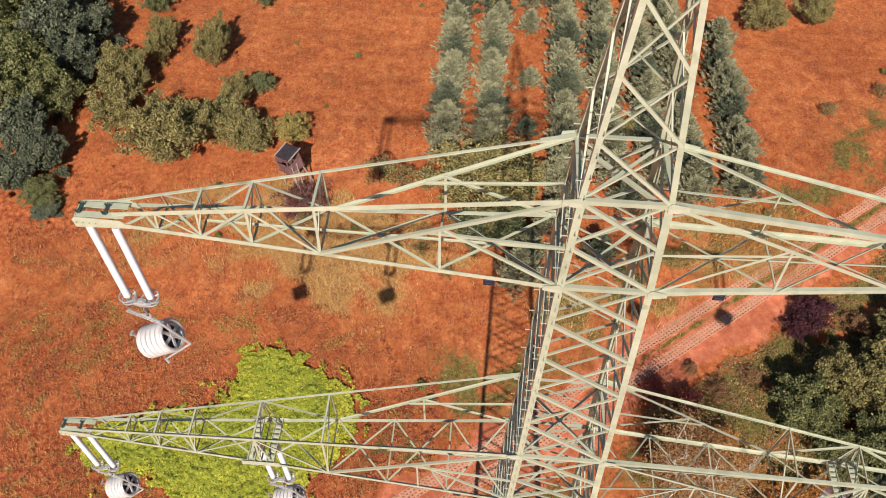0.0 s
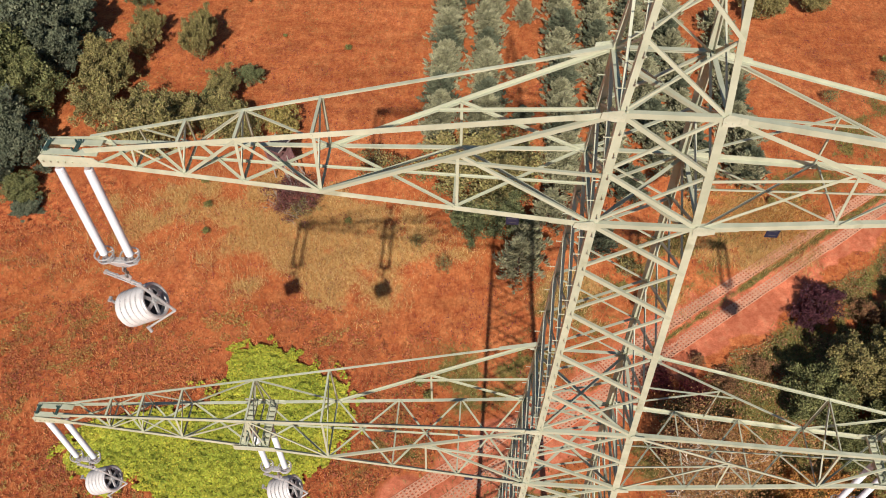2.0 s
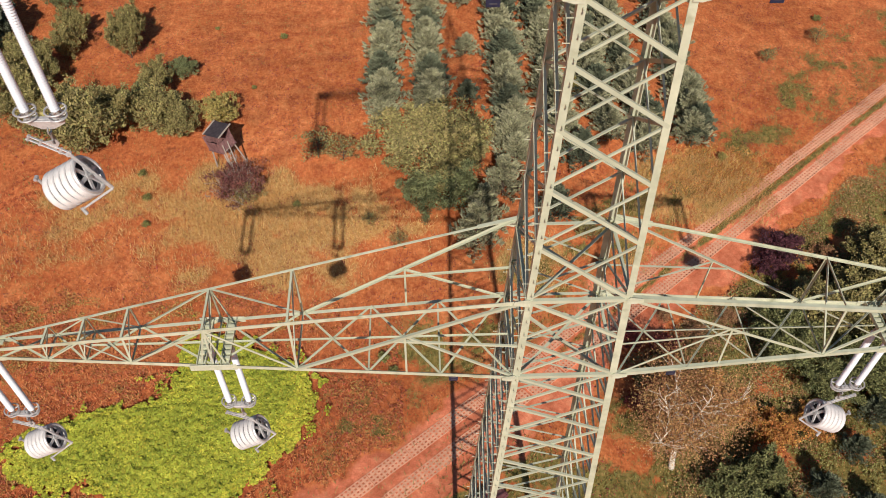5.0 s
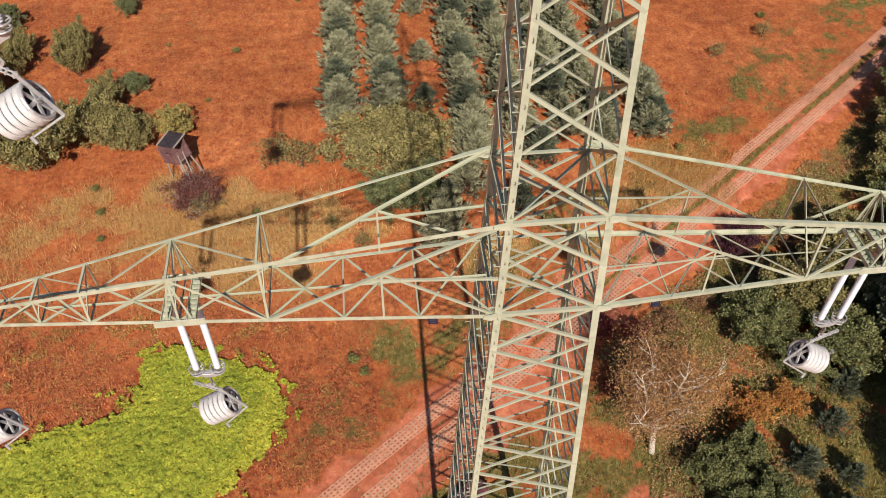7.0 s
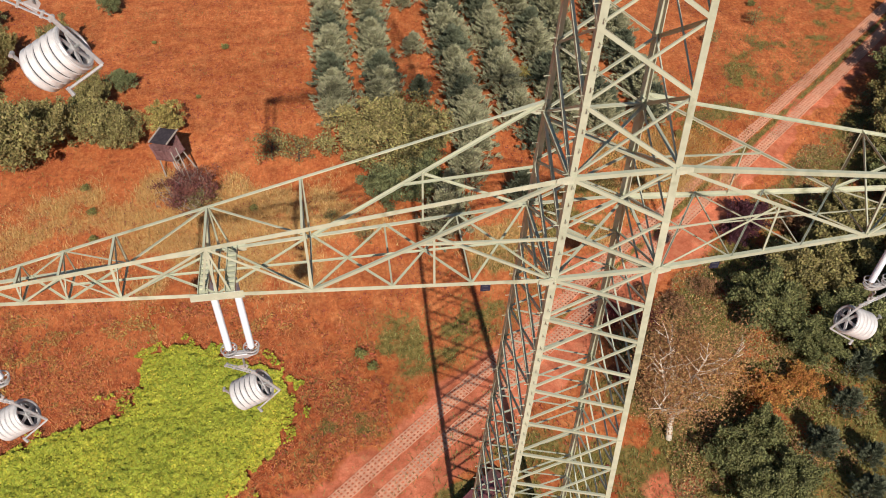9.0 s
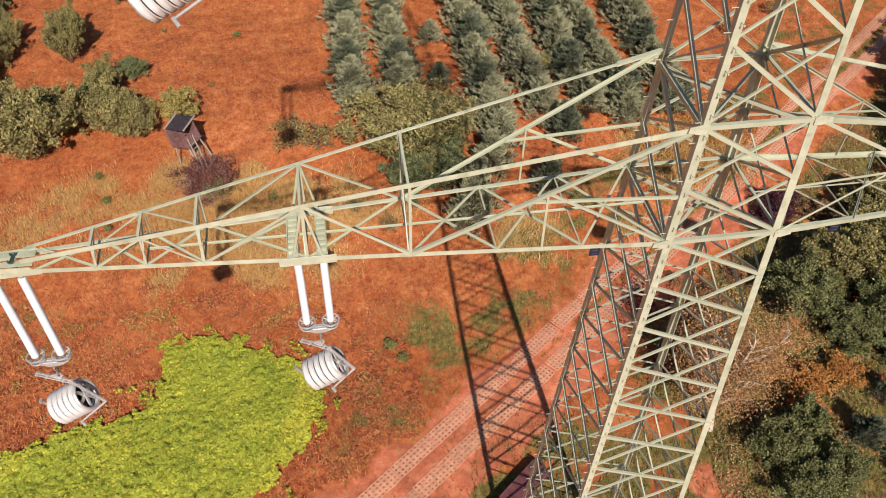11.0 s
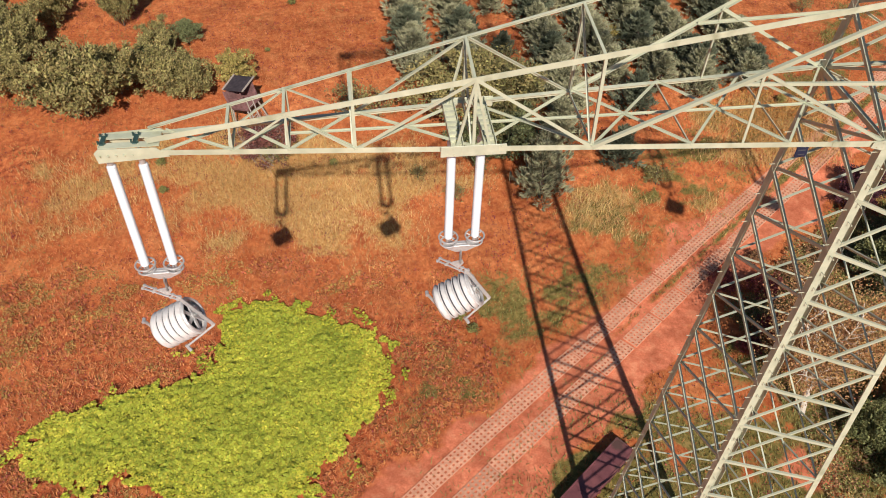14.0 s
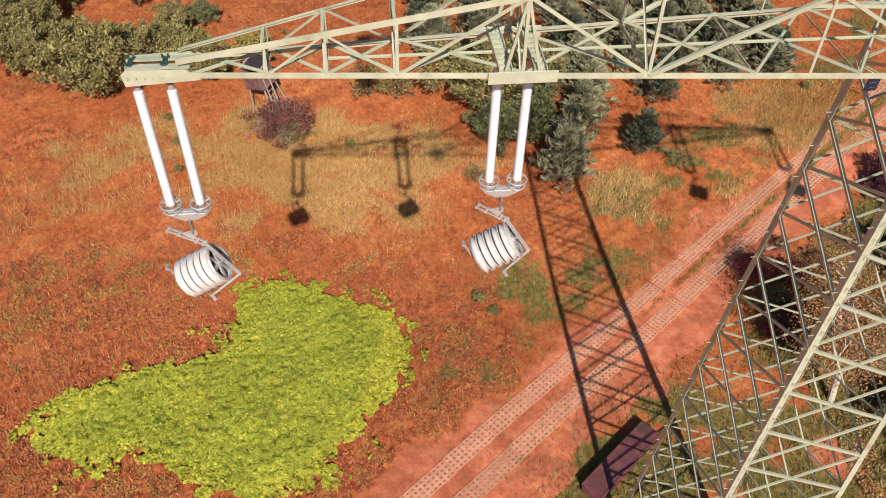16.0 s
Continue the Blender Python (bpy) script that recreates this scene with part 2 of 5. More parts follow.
pylon = tagged(new("lattice_pylon"), "tall pale green lattice steel power pylon with two crossarms", "pylon")
for sx in (-1, 1):
    for sy in (-1, 1):
        bm = bmesh.new()
        for (z0, a0), (z1, a1) in zip(LEVELS, LEVELS[1:]):
            w = 0.215 if z1 < 30 else (0.18 if z1 < 42 else 0.13)
            corner_into(bm, (sx * a0, sy * a0, z0), (sx * a1, sy * a1, z1), w, 0.024, sx, sy)
        part("leg", bm, M_PAINT, pylon)
        bm = bmesh.new()
        box_into(bm, (sx * 2.72 - 0.45, sy * 2.72 - 0.45, -2.7), (sx * 2.72 + 0.45, sy * 2.72 + 0.45, -2.08), bevel=0.04)
        part("footing", bm, M_FOOT, pylon, "square concrete footing block")

FACES = [((-1, -1), (1, -1), (0, 1, 0)), ((1, -1), (1, 1), (-1, 0, 0)), ((1, 1), (-1, 1), (0, -1, 0)), ((-1, 1), (-1, -1), (1, 0, 0))]


def at(c, z):
    a = half(z) - 0.03
    return Vector((c[0] * a, c[1] * a, z))


def panels(z0, z1, n, grow=1.0):
    """Heights that cut z0..z1 in n panels, each grow times as tall as the one above."""
    ws = [grow ** i for i in range(n)]
    s, z, out = sum(ws), z1, [z1]
    for w in ws:
        z -= (z1 - z0) * w / s
        out.append(z)
    return out


for zs, wide, thin in ((panels(-2.21, 26.26, 14, 1.035), 0.095, 0.075), (panels(26.26, 29.79, 2), 0.10, 0.065),
                       (panels(29.79, 38.79, 5, 1.09), 0.10, 0.06), (panels(38.79, 41.7, 2), 0.095, 0.06), (panels(41.7, 49.6, 5), 0.07, 0.045)):
    for za, zb in zip(zs, zs[1:]):
        for c, d, inward in FACES:
            bar("brace", at(c, za), at(d, zb), wide, pylon, inward, -0.035)
            bar("brace", at(c, zb), at(d, za), thin, pylon, inward, 0.02)

for z in (26.26, 29.79, 38.79, 41.7):
    for c, d, inward in FACES:
        bar("cross_strut", at(c, z), at(d, z), 0.125, pylon, inward, -0.05)
    bar("plan_brace", at((-1, -1), z), at((1, 1), z), 0.09, pylon, (0, 0, -1), 0.05)
    bar("plan_brace", at((1, -1), z), at((-1, 1), z), 0.09, pylon, (0, 0, -1), 0.15)

# gusset plates where the chords meet the legs
bm = bmesh.new()
pts = [(-0.34, -0.065), (-0.32, 0.07), (0.05, 0.14), (0.13, 0.05), (0.11, -0.13), (-0.08, -0.14)]
f = bm.faces.new([bm.verts.new((x, 0, z)) for x, z in pts])
r = bmesh.ops.extrude_face_region(bm, geom=[f])
bmesh.ops.translate(bm, vec=(0, 0.018, 0), verts=[v for v in r["geom"] if isinstance(v, bmesh.types.BMVert)])
for i in range(3):
    for j in range(2):
        rod_into(bm, (-0.2 + i * 0.13, -0.012, -0.05 + j * 0.10), (-0.2 + i * 0.13, 0.0, -0.05 + j * 0.10), 0.018, seg=6)
bmesh.ops.recalc_face_normals(bm, faces=bm.faces)
gusset = bpy.data.meshes.new("gusset")
bm.to_mesh(gusset)
bm.free()
gusset.materials.append(M_PLATE)
for z in (26.26, 29.79, 38.79, 41.7):
    for sx in (-1, 1):
        for sy in (-1, 1):
            p = at((sx, sy), z)
            put("gusset_plate", gusset, pylon, Matrix.Translation((p.x + sx * 0.02, p.y + sy * 0.075, z)) @ Matrix.Diagonal((-sx, 1, 1, 1)))

# step bolts up two legs
bm = bmesh.new()
rod_into(bm, (0, 0, 0), (-0.15, 0, 0), 0.012, seg=6)
rod_into(bm, (-0.14, 0, 0), (-0.155, 0, 0), 0.024, seg=6)
step_a = bpy.data.meshes.new("step_bolt")
bm.to_mesh(step_a)
bm.free()
step_a.materials.append(M_PAINT)
for sy in (-1, 1):
    for i in range(78):
        z = 0.76 + i * 0.56
        a = half(z)
        if sy > 0 and i % 2:
            continue
        put("step_bolt", step_a, pylon, Matrix.Translation((-a, sy * (a - 0.10), z)))
        if sy < 0:
            put("step_bolt", step_a, pylon, Matrix.Translation((-a + 0.12, -a, z + 0.28)) @ Matrix.Rotation(radians(90), 4, "Z"))


def crossarm(side, z_leg, z_top, x_tip, z_tip, stations, hang=None, back=0.0):
    """Half a crossarm: chords and tip plates, with its braces as parts of it."""
    a0, a1 = half(z_leg), half(z_top)
    lo = {s: (Vector((side * a0, s * a0, z_leg)), Vector((side * (x_tip + 0.35), s * 0.27, z_tip))) for s in (-1, 1)}
    up = {s: (Vector((side * a1, s * a1, z_top + (back if s > 0 else 0))), Vector((side * (x_tip - 0.6), s * 0.24, z_tip + 0.24))) for s in (-1, 1)}

    def on(ch, x):
        p, q = ch
        return p.lerp(q, (side * x - p.x) / (q.x - p.x))

    bm = bmesh.new()
    for s in (-1, 1):
        bar_into(bm, lo[s][0], lo[s][1], 0.13, (0, -s, 0))
        bar_into(bm, up[s][0], up[s][1], 0.135 if s < 0 else 0.085, (0, -s, 0))
        # splice plates on the chord near the leg
        for k, ch in ((0.07, lo[s]), (0.07, up[s])):
            c0, c1 = ch[0].lerp(ch[1], -0.01), ch[0].lerp(ch[1], k)
            bar_into(bm, c0 + Vector((0, s * 0.012, 0)), c1 + Vector((0, s * 0.012, 0)), 0.15, (0, -s, 0))
        # tip plate
        x0, x1 = side * (x_tip - 1.05), side * (x_tip + 0.5)
        vs = [bm.verts.new((x, s * (y0 + 0.02), z)) for x, y0, z in (
            (x0, 0.33, z_tip - 0.10), (x1 - side * 0.04, 0.26, z_tip - 0.24), (x1, 0.25, z_tip + 0.02), (x1 - side * 0.10, 0.25, z_tip + 0.12), (x0 + side * 0.25, 0.32, z_tip + 0.14))]
        f = bm.faces.new(vs)
        r = bmesh.ops.extrude_face_region(bm, geom=[f])
        bmesh.ops.translate(bm, vec=(0, s * 0.022, 0), verts=[v for v in r["geom"] if isinstance(v, bmesh.types.BMVert)])
        for i in range(9):
            x = x0 + (x1 - x0) * (0.06 + 0.108 * i)
            rod_into(bm, (x, s * 0.32, z_tip - 0.03), (x, s * 0.36, z_tip - 0.03), 0.022, seg=6)
    # end plate and top channel between the tip plates
    e = side * (x_tip + 0.40)
    box_into(bm, (min(e, e - side * 0.02), -0.25, z_tip - 0.15), (max(e, e - side * 0.02), 0.25, z_tip + 0.15))
    t0, t1 = sorted((side * (x_tip - 0.85), side * (x_tip + 0.38)))
    for y0, y1 in ((-0.25, -0.07), (0.07, 0.25)):
        box_into(bm, (t0, y0, z_tip + 0.10), (t1, y1, z_tip + 0.12))
    bmesh.ops.recalc_face_normals(bm, faces=bm.faces)
    arm = part("crossarm", bm, M_PAINT, pylon)

    st = [a0] + stations + [x_tip - 0.9]
    n = len(stations)
    for s in (-1, 1):
        inw = (0, -s, 0)
        for k, x in enumerate(stations):
            bar("post", on(lo[s], x), on(up[s], x), 0.07 if x_tip - x > 4 else 0.05, arm, inw, 0.02)
        # the big panel beside the tower: main diagonal, sub-diagonal, hanger and strut
        x = stations[0]
        p, q = on(lo[s], x), up[s][0]
        mid = p.lerp(q, 0.5)
        bar("diagonal", p, q, 0.095, arm, inw, -0.02)
        bar("diagonal", mid, lo[s][0], 0.07, arm, inw, 0.03)
        bar("hanger", mid, on(lo[s], abs(mid.x)), 0.06, arm, inw, 0.03)
        bar("strut", p.lerp(q, 0.42), Vector((side * half(p.lerp(q, 0.42).z), s * half(p.lerp(q, 0.42).z), p.lerp(q, 0.42).z)), 0.07, arm, inw, 0.05)
        # outer panels, alternating
        for k in range(1, len(st) - 2):
            xa, xb = st[k], st[k + 1]
            if k % 2:
                bar("diagonal", on(lo[s], xa), on(up[s], xb), 0.075 if k < 3 else 0.05, arm, inw, 0.0)
            else:
                bar("diagonal", on(up[s], xa), on(lo[s], xb), 0.075 if k < 3 else 0.05, arm, inw, 0.0)
    # bottom plane: cross struts and lattice
    nodes = []
    for xa, xb in zip(st, st[1:]):
        m = max(1, round((xb - xa) / 2.3))
        nodes += [xa + (xb - xa) * i / m for i in range(m)]
    nodes.append(st[-1])
    down = (0, 0, 1)
    for i, (xa, xb) in enumerate(zip(nodes, nodes[1:])):
        bar("bottom_brace", on(lo[1], xa), on(lo[-1], xb), 0.055, arm, down, 0.02)
        bar("bottom_brace", on(lo[-1], xa), on(lo[1], xb), 0.055, arm, down, 0.05)
        if i:
            bar("bottom_strut", on(lo[1], xa), on(lo[-1], xa), 0.05, arm, down, 0.0)
    bar("bottom_tie", Vector((side * a0, 0, z_leg)), Vector((side * stations[-2 if n > 3 else 0], 0, on(lo[1], stations[-2 if n > 3 else 0]).z)), 0.055, arm, down, 0.03)
    # cross frames: strut between the upper chords, and crossed ties
    for k, x in enumerate(stations):
        if x_tip - x > 2.0:
            bar("top_strut", on(up[-1], x), on(up[1], x), 0.075, arm, (side, 0, 0), 0.0)
            bar("frame_tie", on(up[1], x), on(lo[-1], x), 0.05, arm, (side, 0, 0), 0.03)
    if hang:
        p, q = on(lo[-1], hang), on(lo[1], hang)
        for dx in (-0.36, 0.36):
            bm = bmesh.new()
            c = Matrix.Translation((side * hang + dx, 0, p.z + 0.03))
            box_into(bm, (-0.14, -0.86, -0.012), (0.14, 0.86, 0.012), c, 0.006)
            box_into(bm, (-0.14, -0.86, 0.012), (-0.12, 0.86, 0.14), c)
            box_into(bm, (0.12, -0.86, 0.012), (0.14, 0.86, 0.14), c)
            for j in range(7):
                box_into(bm, (-0.11, -0.66 + j * 0.2, 0.012), (0.11, -0.58 + j * 0.2, 0.09), c)
            part("hanger_beam", bm, M_PAINT, arm, "slotted channel beam")
            bar("hanger_strut", Vector((side * hang + dx, -0.80, p.z)), on(up[-1], hang), 0.06, arm, (0, 1, 0))
            bar("hanger_strut", Vector((side * hang + dx, 0.80, p.z)), on(up[1], hang), 0.06, arm, (0, -1, 0))
        for s in (-1, 1):
            bm = bmesh.new()
            y = on(lo[s], hang).y
            box_into(bm, (side * hang - 0.72, y + s * 0.03 - 0.012, p.z - 0.16), (side * hang + 0.72, y + s * 0.03 + 0.012, p.z + 0.12), bevel=0.01)
            for i in range(8):
                for dz in (-0.09, 0.06):
                    x = side * hang - 0.6 + i * 0.17
                    rod_into(bm, (x, y + s * 0.03, p.z + dz), (x, y + s * 0.055, p.z + dz), 0.02, seg=6)
            part("splice_plate", bm, M_PLATE, arm)
    # dark clamps on the tip
    for dx in (-0.34, 0.34):
        bm = bmesh.new()
        c = Matrix.Translation((side * x_tip + dx, 0, z_tip + 0.12))
        box_into(bm, (-0.05, -0.17, 0.0), (0.05, 0.17, 0.03), c, 0.008)
        for bx in (-0.06, 0.06):
            for by in (-0.13, 0.13):
                rod_into(bm, c @ Vector((bx, by, 0.02)), c @ Vector((bx, by, 0.10)), 0.022, seg=6)
        part("clamp", bm, M_CLAMP, arm, "dark bolted clamp")
    return arm


LOW = dict(z_leg=26.26, z_top=29.79, x_tip=18.17, z_tip=26.20, back=0.28, stations=[8.1, 10.67, 13.2, 14.6, 15.8], hang=10.67)
HIGH = dict(z_leg=38.79, z_top=41.7, x_tip=12.75, z_tip=39.12, stations=[6.9, 8.6, 9.9, 11.0])
for side in (-1, 1):
    crossarm(side, **LOW)
    crossarm(side, **HIGH)

# circuit plates that hang under the chords
for side in (-1, 1):
    for x, y, z in ((2.75, -0.98, 38.64), (3.35, -1.38, 26.02)):
        bm = bmesh.new()
        box_into(bm, (side * x - 0.14, y - 0.012, z - 0.16), (side * x + 0.14, y + 0.012, z + 0.16), bevel=0.01)
        sign = part("circuit_plate", bm, M_SIGN)
        tagged(sign, "small blackish enamel plate hung under the crossarm", "sign", "circuit plates")
        for k in range(2):
            bm = bmesh.new()
            box_into(bm, (side * x - 0.10 + k * 0.03, y - 0.018, z + 0.03 - k * 0.12), (side * x + 0.08, y - 0.0125, z + 0.055 - k * 0.12))
            part("bar_mark", bm, M_SIGNBAR, sign)


# ---------------------------------------------------------------- insulators and stringing blocks
def rod_mesh(length, n=46, seg=12):
    vs, fs, rings = [], [], []
    prof = [(0.05, 0.0), (0.05, -0.10)]
    for i in range(n):
        z = -0.12 - (length - 0.24) * i / n
        h = (length - 0.24) / n
        prof += [(0.068, z), (0.112, z - 0.55 * h), (0.108, z - 0.66 * h), (0.068, z - 0.70 * h)]
    prof += [(0.05, -length + 0.10), (0.05, -length)]
    for r, z in prof:
        rings.append(len(vs))
        vs += [(r * math.cos(2 * math.pi * j / seg), r * math.sin(2 * math.pi * j / seg), z) for j in range(seg)]
    for a, b in zip(rings, rings[1:]):
        fs += [(a + j, b + j, b + (j + 1) % seg, a + (j + 1) % seg) for j in range(seg)]
    return mesh_of("rod", vs, fs, M_PORCELAIN, True)


def insulator_string():
    e = tagged(new("insulator_string"), "double white porcelain insulator string with grading rings, hung from the crossarm", "insulator", "insulator strings on the crossarms")
    rod = rod_mesh(3.36, 50)
    for dx in (-0.34, 0.34):
        put("rod", rod, e, Matrix.Translation((dx, 0, -0.15)))
        bm = bmesh.new()
        rod_into(bm, (dx, 0, 0.15), (dx, 0, -0.16), 0.03)
        box_into(bm, (dx - 0.05, -0.02, -0.05), (dx + 0.05, 0.02, 0.08), bevel=0.008)
        rod_into(bm, (dx, 0, -0.12), (dx, 0, -0.26), 0.075, 0.07, 10)
        part("cap", bm, M_ALU, e)
        bm = bmesh.new()
        rod_into(bm, (dx, 0, -3.42), (dx, 0, -3.68), 0.07, 0.05, 10)
        part("end_fitting", bm, M_ALU, e)
        for z, R in ((-3.38, 0.24), (-3.56, 0.20)):
            bm = bmesh.new()
            torus_into(bm, (dx, 0, z), R, 0.024)
            for a in (0.6, 2.7, 4.8):
                rod_into(bm, (dx + R * math.cos(a), R * math.sin(a), z), (dx, 0, z - 0.06), 0.014, seg=5)
            part("grading_ring", bm, M_ALU, e)
    bm = bmesh.new()
    vs = [bm.verts.new((x, -0.012, z)) for x, z in ((-0.46, -3.62), (0.46, -3.62), (0.44, -3.76), (0.14, -3.92), (-0.14, -3.92), (-0.44, -3.76))]
    f = bm.faces.new(vs)
    r = bmesh.ops.extrude_face_region(bm, geom=[f])
    bmesh.ops.translate(bm, vec=(0, 0.03, 0), verts=[v for v in r["geom"] if isinstance(v, bmesh.types.BMVert)])
    box_into(bm, (-0.46, -0.10, -3.66), (0.46, 0.10, -3.63), bevel=0.01)
    bmesh.ops.recalc_face_normals(bm, faces=bm.faces)
    part("yoke_plate", bm, M_ALU, e)
    bm = bmesh.new()
    torus_into(bm, (0, 0, -3.98), 0.09, 0.022, axis="X", seg=12)
    box_into(bm, (-0.03, -0.05, -4.22), (0.03, 0.05, -4.02), bevel=0.01)
    torus_into(bm, (0, 0, -4.26), 0.08, 0.022, axis="X", seg=12)
    part("shackle", bm, M_BOLT, e)
    return e


def stringing_block():
    """Hung at its origin from one side strap, so that the drum tilts."""
    e = tagged(new("stringing_block"), "large pale multi-groove conductor stringing block, hanging tilted from one strap", "pulley", "stringing blocks under the insulators")
    tilt = Matrix.Translation((0.0, 0, -1.30)) @ Matrix.Rotation(radians(-30), 4, "Y")
    hw, n = 0.51, 5
    w = 2 * hw / n
    prof = []
    for i in range(n):
        x = -hw + w * i
        prof += [(x + 0.024, 0.525), (x + w * 0.16, 0.535), (x + w * 0.34, 0.465), (x + w * 0.5, 0.45), (x + w * 0.66, 0.465), (x + w * 0.84, 0.535), (x + w - 0.024, 0.525)]
        if i < n - 1:
            prof += [(x + w - 0.022, 0.40), (x + w + 0.022, 0.40)]
    seg = 40
    vs, fs = [], []
    full = [(-hw, 0.42)] + prof + [(hw, 0.42)]
    for x, r in full:
        vs += [(x, r * math.cos(2 * math.pi * j / seg), r * math.sin(2 * math.pi * j / seg)) for j in range(seg)]
    for i in range(len(full) - 1):
        fs += [(i * seg + j, i * seg + (j + 1) % seg, (i + 1) * seg + (j + 1) % seg, (i + 1) * seg + j) for j in range(seg)]
    put("drum", mesh_of("drum", vs, fs, M_DRUM, True), e, tilt)
    for i in range(1, n):
        bm = bmesh.new()
        rod_into(bm, (-hw + w * i - 0.017, 0, 0), (-hw + w * i + 0.017, 0, 0), 0.50, seg=36)
        part("spacer_ring", bm, M_GAP, e, "dark spacer ring between the sheaves", m=tilt)
    for sx in (-1, 1):
        bm = bmesh.new()
        torus_into(bm, (sx * hw, 0, 0), 0.455, 0.045, axis="X", seg=32)
        part("rim", bm, M_ALU, e, m=tilt)
        for k in range(6):
            bm = bmesh.new()
            box_into(bm, (-0.025, -0.05, 0.06), (0.025, 0.05, 0.44), Matrix.Translation((sx * (hw - 0.04), 0, 0)) @ Matrix.Rotation(math.pi * k / 3 + 0.3, 4, "X"), 0.01)
            part("spoke", bm, M_ALU, e, m=tilt)
        bm = bmesh.new()
        rod_into(bm, (sx * (hw - 0.12), 0, 0), (sx * (hw + 0.03), 0, 0), 0.10, seg=16)
        part("hub", bm, M_ALU, e, m=tilt)
        bm = bmesh.new()
        rod_into(bm, (sx * (hw - 0.20), 0, 0), (sx * (hw - 0.23), 0, 0), 0.435, seg=28)
        part("web_disc", bm, M_GAP, e, "dark inner disc behind the spokes", m=tilt)
    bm = bmesh.new()
    rod_into(bm, (-0.62, 0, 0), (0.66, 0, 0), 0.04, seg=10)
    part("axle", bm, M_BOLT, e, m=tilt)
    # the side strap over the face of the drum, and its head lever
    knee, low, top = tilt @ Vector((0.64, 0, 0.72)), tilt @ Vector((0.66, 0, -0.62)), Vector((-0.56, 0, 0.16))
    for name, a, b, hw2, hy in (("strap", knee, low, 0.025, 0.05), ("head_lever", top, knee, 0.03, 0.07)):
        d = b - a
        m = Matrix.Translation(a) @ d.to_track_quat("Z", "Y").to_matrix().to_4x4()
        bm = bmesh.new()
        if name == "strap":
            box_into(bm, (-hw2, -hy, -0.06), (hw2, hy, d.length), m, 0.01)
        else:
            box_into(bm, (-hw2, -hy, -0.05), (hw2, -hy + 0.03, d.length + 0.05), m, 0.008)
            box_into(bm, (-hw2, hy - 0.03, -0.05), (hw2, hy, d.length + 0.05), m, 0.008)
            for k in (0.0, 0.3, 0.8, 1.0):
                rod_into(bm, m @ Vector((0, -0.09, k * d.length)), m @ Vector((0, 0.09, k * d.length)), 0.035, seg=8)
        part(name, bm, M_ALU, e)
    bm = bmesh.new()
    vs = [bm.verts.new((x, -0.012, z)) for x, z in ((-0.30, 0.02), (0.06, 0.10), (0.10, -0.02), (-0.04, -0.22))]
    f = bm.faces.new(vs)
    r = bmesh.ops.extrude_face_region(bm, geom=[f])
    bmesh.ops.translate(bm, vec=(0, 0.024, 0), verts=[v for v in r["geom"] if isinstance(v, bmesh.types.BMVert)])
    bmesh.ops.recalc_face_normals(bm, faces=bm.faces)
    part("link_plate", bm, M_ALU, e)
    # lower guard, open on the far side
    bm = bmesh.new()
    rod_into(bm, low, tilt @ Vector((-0.10, -0.44, -0.50)), 0.035, 0.03, 8)
    part("guard_bar", bm, M_ALU, e)
    bm = bmesh.new()
    rod_into(bm, tilt @ Vector((-0.10, -0.42, -0.46)), tilt @ Vector((-0.10, -0.48, -0.66)), 0.05, seg=8)
    part("guard_stop", bm, M_ALU, e)
    bm = bmesh.new()
    rod_into(bm, (-0.58, 0, -1.62), (-0.88, 0, -1.10), 0.045, 0.04, 8)
    rod_into(bm, (-0.865, -0.07, -1.12), (-0.865, 0.07, -1.12), 0.05, seg=8)
    part("gate_arm", bm, M_ALU, e, "open gate arm")
    return e


HANGS = [(s * x, z) for s in (-1, 1) for x, z in ((18.17, 25.95), (10.67, 26.16), (12.75, 38.83))]
string0, block0 = insulator_string(), stringing_block()
for i, (x, z) in enumerate(HANGS):
    ms, mb = pose(x, 0, z), pose(x, 0, z - 4.34) @ Matrix.Diagonal((-1 if x > 0 else 1, 1, 1, 1))
    if i:
        copy_thing(string0, ms), copy_thing(block0, mb)
    else:
        string0.matrix_basis, block0.matrix_basis = ms, mb

# ---------------------------------------------------------------- ground
rng = np.random.default_rng(7)
TABLE = rng.random((64, 64))


def vnoise(x, y, s):
    """Smooth value noise of cell size s."""
    x, y = np.asarray(x) / s, np.asarray(y) / s
    i, j = np.floor(x).astype(int), np.floor(y).astype(int)
    u, v = x - i, y - j
    u, v = u * u * (3 - 2 * u), v * v * (3 - 2 * v)
    g = lambda a, b: TABLE[a % 64, b % 64]
    return (g(i, j) * (1 - u) + g(i + 1, j) * u) * (1 - v) + (g(i, j + 1) * (1 - u) + g(i + 1, j + 1) * u) * v


TRACK = [(-60, -35), (-40, -19), (-20, -3.2), (-10, 4.8), (-5, 8.75), (0, 12.6), (5, 16.7), (13, 23.0), (19.5, 28.2), (26.2, 33.5), (33.7, 39.5), (39.9, 44.4), (45.6, 49.1), (53.7, 55.7), (120, 109.6)]


